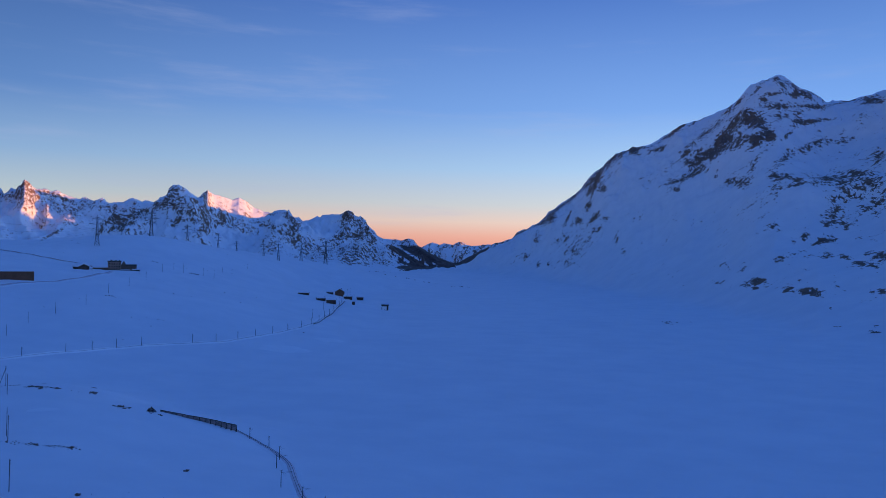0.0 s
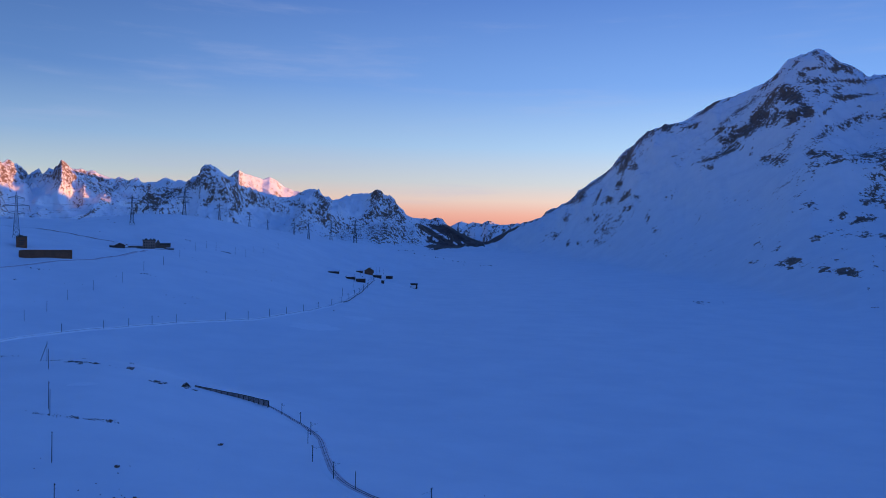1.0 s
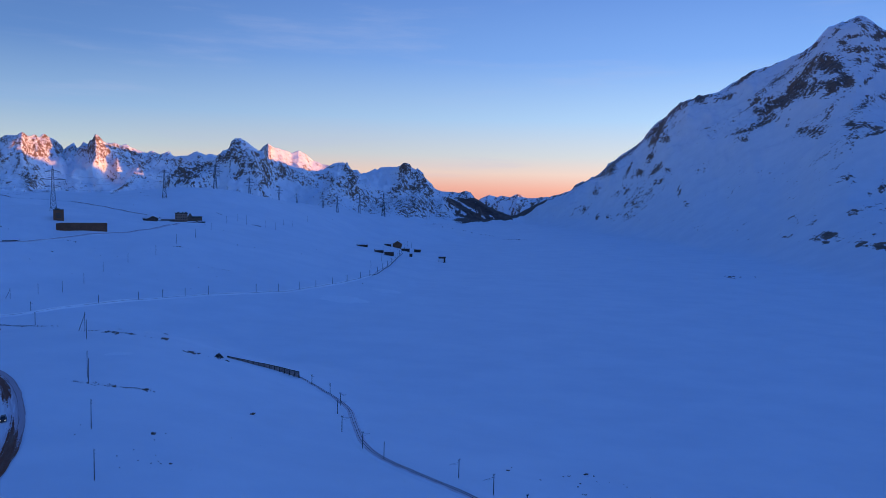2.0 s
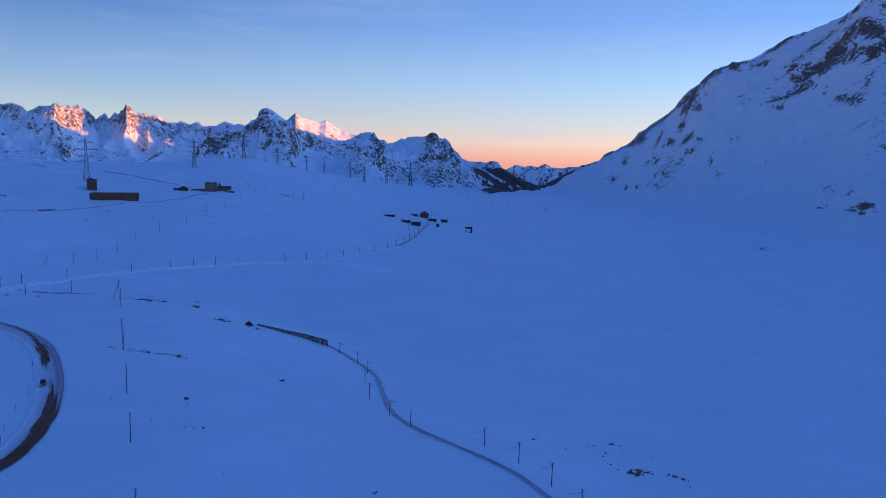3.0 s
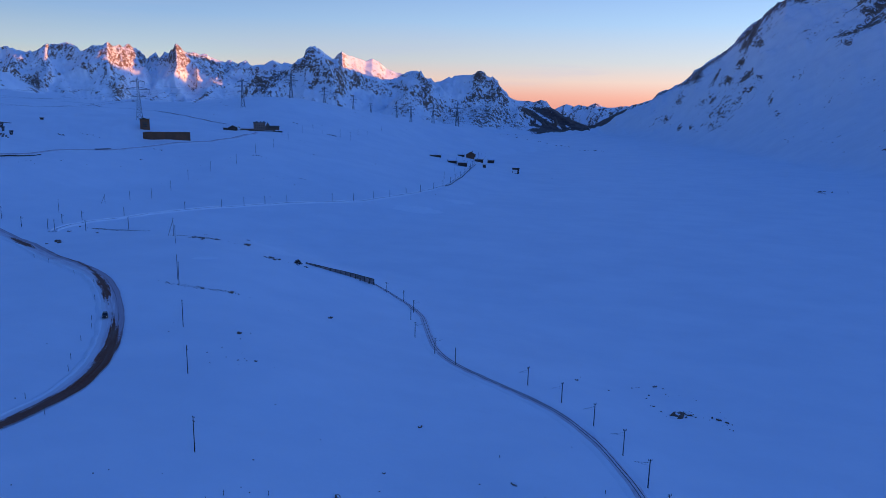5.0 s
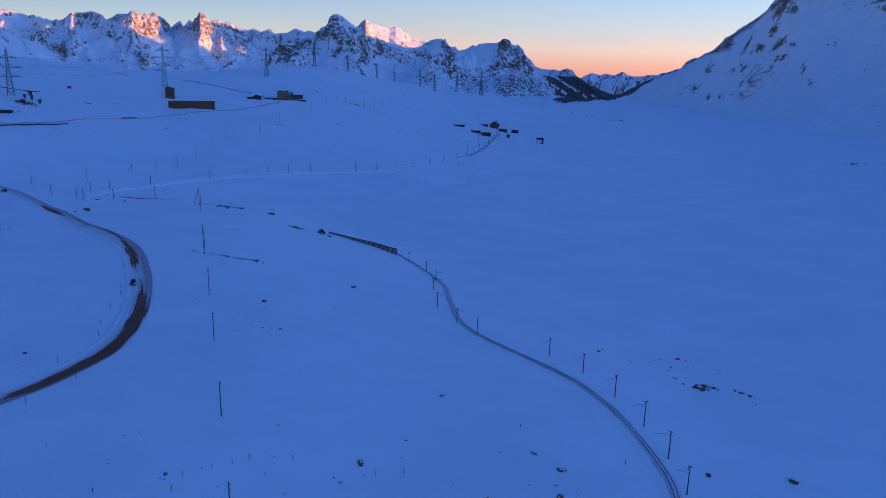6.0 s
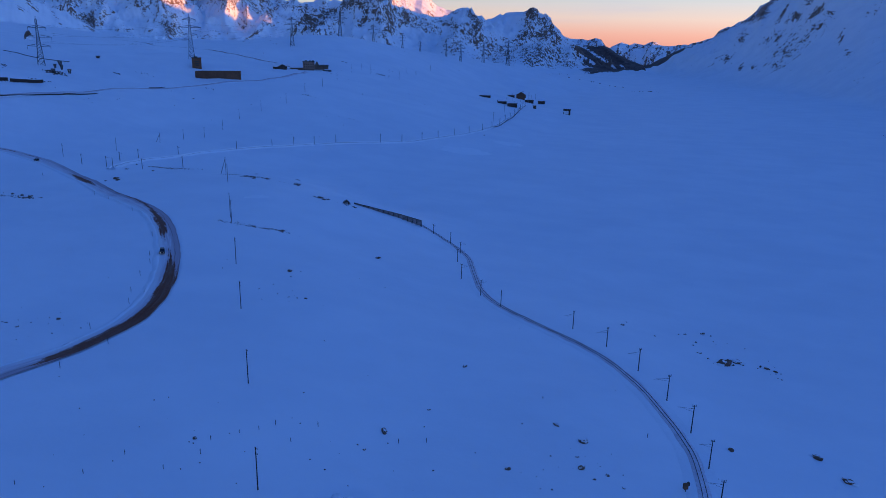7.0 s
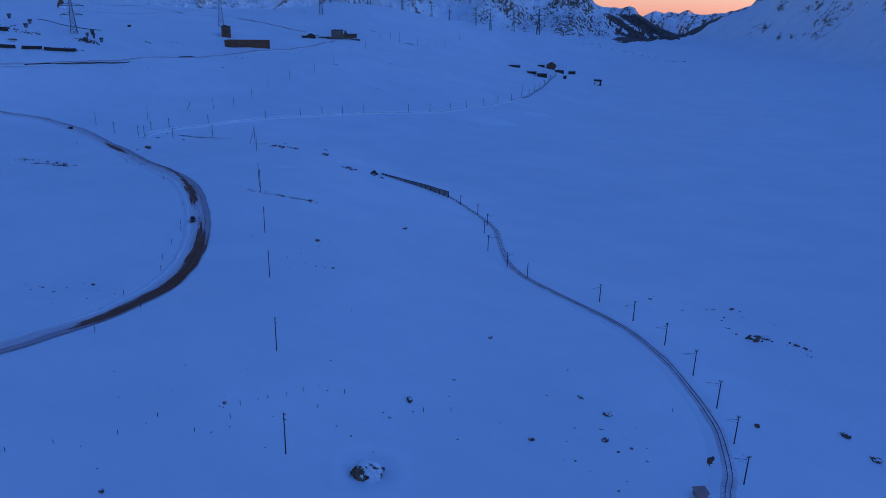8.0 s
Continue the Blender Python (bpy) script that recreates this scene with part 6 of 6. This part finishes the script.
def snow_drift(x, y, length, width, high, turn):
    """A low mound of blown snow that runs out flush with the ground."""
    n, v = 25, []
    for i in range(n):
        for j in range(n):
            u, w = i / (n - 1) * 2 - 1, j / (n - 1) * 2 - 1
            c, k = math.cos(radians(turn)), math.sin(radians(turn))
            a, b = x + u * length / 2 * c - w * width / 2 * k, y + u * length / 2 * k + w * width / 2 * c
            d = min(1.0, math.hypot(u, w) * (1 + 0.3 * noise.noise(Vector((a, b, 0)) * 0.15)))
            v.append((a, b, at(a, b) - 0.35 + (high + 0.35) * (1 - d * d) ** 1.5))
    f = [(i * n + j, (i + 1) * n + j, (i + 1) * n + j + 1, i * n + j + 1) for i in range(n - 1) for j in range(n - 1)]
    me = mesh_from("snow_drift", v, f, MAT_FRESH_LIT)
    me.polygons.foreach_set("use_smooth", np.ones(len(f), bool))
    tagged(new("snow_drift", me), "low pale drift of freshly blown snow", "snow drift", "drifts of blown snow")


snow_drift(-176.2, 309.5, 20, 8, 0.5, 25)
snow_drift(-142.4, 641.4, 60, 34, 1.0, 20)
snow_drift(-113.8, 713.7, 40, 26, 0.9, 30)

# ---- beside the road and track ----
def snow_stake(x, y, tall):
    m = base("snow_stake", x, y, at(x, y, -0.2), 0, "thin dark marker stake in the snow", "stake", "marker stakes")
    part("rod", Shape().beam((0, 0, 0), (random.uniform(-0.08, 0.08), 0, tall + 0.2), 0.13, 0.1, 5), MAT_WOOD, m)
    part("tip", Shape().beam((0, 0, tall * 0.8), (0, 0, tall * 0.93), 0.17, 0.17, 5), MAT_STEEL, m)


for x, y in [(-89.9, 101.5), (-80, 99.8), (-92.9, 93.7), (-76.8, 107.2), (-77.7, 112.4), (-74, 117.3), (-70.9, 120.1), (-68.6, 123.2), (-62.7, 118.7), (-59.9, 126.4), (-107.9, 82), (-102.3, 87.4), (-13.8, 159.3), (11.5, 150.2), (-35.9, 129.9), (-41.5, 127.5)]:
    snow_stake(x, y, random.uniform(0.8, 1.3))
for x, y in [(-144, 155.1), (-131, 129.7), (-145, 173.3), (-197, 254.8), (-182.5, 235.9), (-168, 214.5), (-159, 197.1), (-220, 272), (-248, 290), (-151, 182), (-131, 146.8), (-163, 207.9), (-270, 306), (-350, 355)]:
    snow_stake(x, y, 2.0)


def car(x, y, turn, paint, label):
    m = base("car", x, y, at(x, y, 0.32), turn, label, "car")
    body = Shape()
    out = [(-2.15, 0.35), (-2.2, 0.8), (-1.9, 0.98), (1.1, 1.0), (2.0, 0.85), (2.2, 0.6), (2.15, 0.32)]
    k = len(out)
    body.solid([(a, -0.88, b) for a, b in out] + [(a, 0.88, b) for a, b in out], [tuple(range(k)), tuple(range(2 * k - 1, k - 1, -1))] + [(i + k, (i + 1) % k + k, (i + 1) % k, i) for i in range(k)])
    part("body", body, paint, m)
    cabin = Shape().solid([(-1.95, -0.82, 0.98), (1.05, -0.82, 1.0), (1.05, 0.82, 1.0), (-1.95, 0.82, 0.98), (-1.6, -0.68, 1.55), (0.35, -0.68, 1.55), (0.35, 0.68, 1.55), (-1.6, 0.68, 1.55)],
                          [(3, 2, 1, 0), (4, 5, 6, 7), (0, 1, 5, 4), (1, 2, 6, 5), (2, 3, 7, 6), (3, 0, 4, 7)])
    part("window", cabin, MAT_PANE, m, "dark car windows")
    part("roof", Shape().box(-1.62, -0.7, 1.55, 0.37, 0.7, 1.6), paint, m)
    for a in (-1.35, 1.35):
        for b in (-0.85, 0.85):
            w = part("wheel", Shape().beam((a, b - 0.11, 0.33), (a, b + 0.11, 0.33), 0.68, 0.68, 14), MAT_PANE, m, "black tyre")
            part("rim", Shape().beam((a, b * 1.09, 0.33), (a, b * 1.14, 0.33), 0.4, 0.4, 12), MAT_GALV, w)
    for b in (-0.62, 0.62):
        part("headlight", Shape().box(2.1, b - 0.12, 0.64, 2.22, b + 0.12, 0.78), MAT_LAMP, m, "lit white headlight")
    for b in (-0.65, 0.65):
        part("tail_light", Shape().box(-2.22, b - 0.18, 0.7, -2.15, b + 0.18, 0.9), MAT_TAIL, m)


MAT_LAMP = bpy.data.materials.new("headlight_lens")
MAT_LAMP.use_nodes = True
MAT_LAMP.node_tree.nodes["Principled BSDF"].inputs["Emission Color"].default_value = (1, 0.95, 0.85, 1)
MAT_LAMP.node_tree.nodes["Principled BSDF"].inputs["Emission Strength"].default_value = 1.2
MAT_TAIL = material("red_lens", (0.25, 0.01, 0.01), 0.3, 0.1)
MAT_PAINT = material("black_car_paint", (0.02, 0.02, 0.022), 0.3, 0.1, 1.0, 0.0)
MAT_PAINT2 = material("brown_car_paint", (0.06, 0.035, 0.03), 0.35, 0.1, 1.0, 0.0)
car(-164.6, 217.4, -56, MAT_PAINT, "small black car with lit headlights on the road bend")
car(-386, 388, 160, MAT_PAINT2, "dark brown car on the road")


MAT_PINK = material("faded_red_render", (0.6, 0.34, 0.28), 0.9, 0.15, 1.0)


def relay_hut():
    x, y = 16.2, 119.5
    m = base("relay_hut", x, y, at(x, y, -0.9), 24, "small rust-brown trackside hut", "hut")
    part("wall", Shape().box(-1.1, -0.9, 0, 1.1, 0.9, 2.1), MAT_PINK, m)
    part("roof", Shape().solid([(-1.3, -1.1, 2.1), (1.3, -1.1, 2.1), (1.3, 1.1, 2.3), (-1.3, 1.1, 2.3), (-1.3, -1.1, 2.22), (1.3, -1.1, 2.22), (1.3, 1.1, 2.42), (-1.3, 1.1, 2.42)], [(3, 2, 1, 0), (4, 5, 6, 7), (0, 1, 5, 4), (1, 2, 6, 5), (2, 3, 7, 6), (3, 0, 4, 7)]), MAT_PINK, m)
    part("door", Shape().box(1.09, -0.4, 0.3, 1.15, 0.4, 1.9), MAT_STEEL, m)
    x, y = 18.6, 131.3
    b = base("signal_box", x, y, at(x, y, -0.2), 30, "dark trackside signal cabinet on a post", "signal")
    part("post", Shape().beam((0, 0, 0), (0, 0, 2.0), 0.16), MAT_STEEL, b)
    part("cabinet", Shape().box(-0.55, -0.3, 0.9, 0.35, 0.3, 2.1), MAT_RUST, b)
    part("visor", Shape().box(0.35, -0.25, 1.6, 0.7, 0.25, 2.3), MAT_STEEL, b)


relay_hut()


# ---- power cables ----
def power_cable(p, q, sag):
    s, last = Shape(), None
    for i in range(17):
        t = i / 16
        c = Vector(p).lerp(Vector(q), t) - Vector((0, 0, sag * 4 * t * (1 - t)))
        if last is not None:
            s.beam(last, c, 0.09, 0.09, 3)
        last = c
    tagged(new("power_cable", s.mesh("power_cable", MAT_STEEL)), "thin dark power cable sagging between pylons", "cable", "power line cables")


for (x0, y0, h0), (x1, y1, h1) in zip(PYLONS[:3], PYLONS[1:4]):
    for u, w in ((0.54, 8.0), (0.70, 12.5), (0.86, 7.5)):
        for sgn in (-1, 1):
            ends = []
            for x, y, h in ((x0, y0, h0), (x1, y1, h1)):
                k = math.hypot(x, y)
                ends.append((x + sgn * w * h / 52 * y / k, y - sgn * w * h / 52 * x / k, at(x, y) + (u - 0.05) * h))
            power_cable(*ends, 7.0)
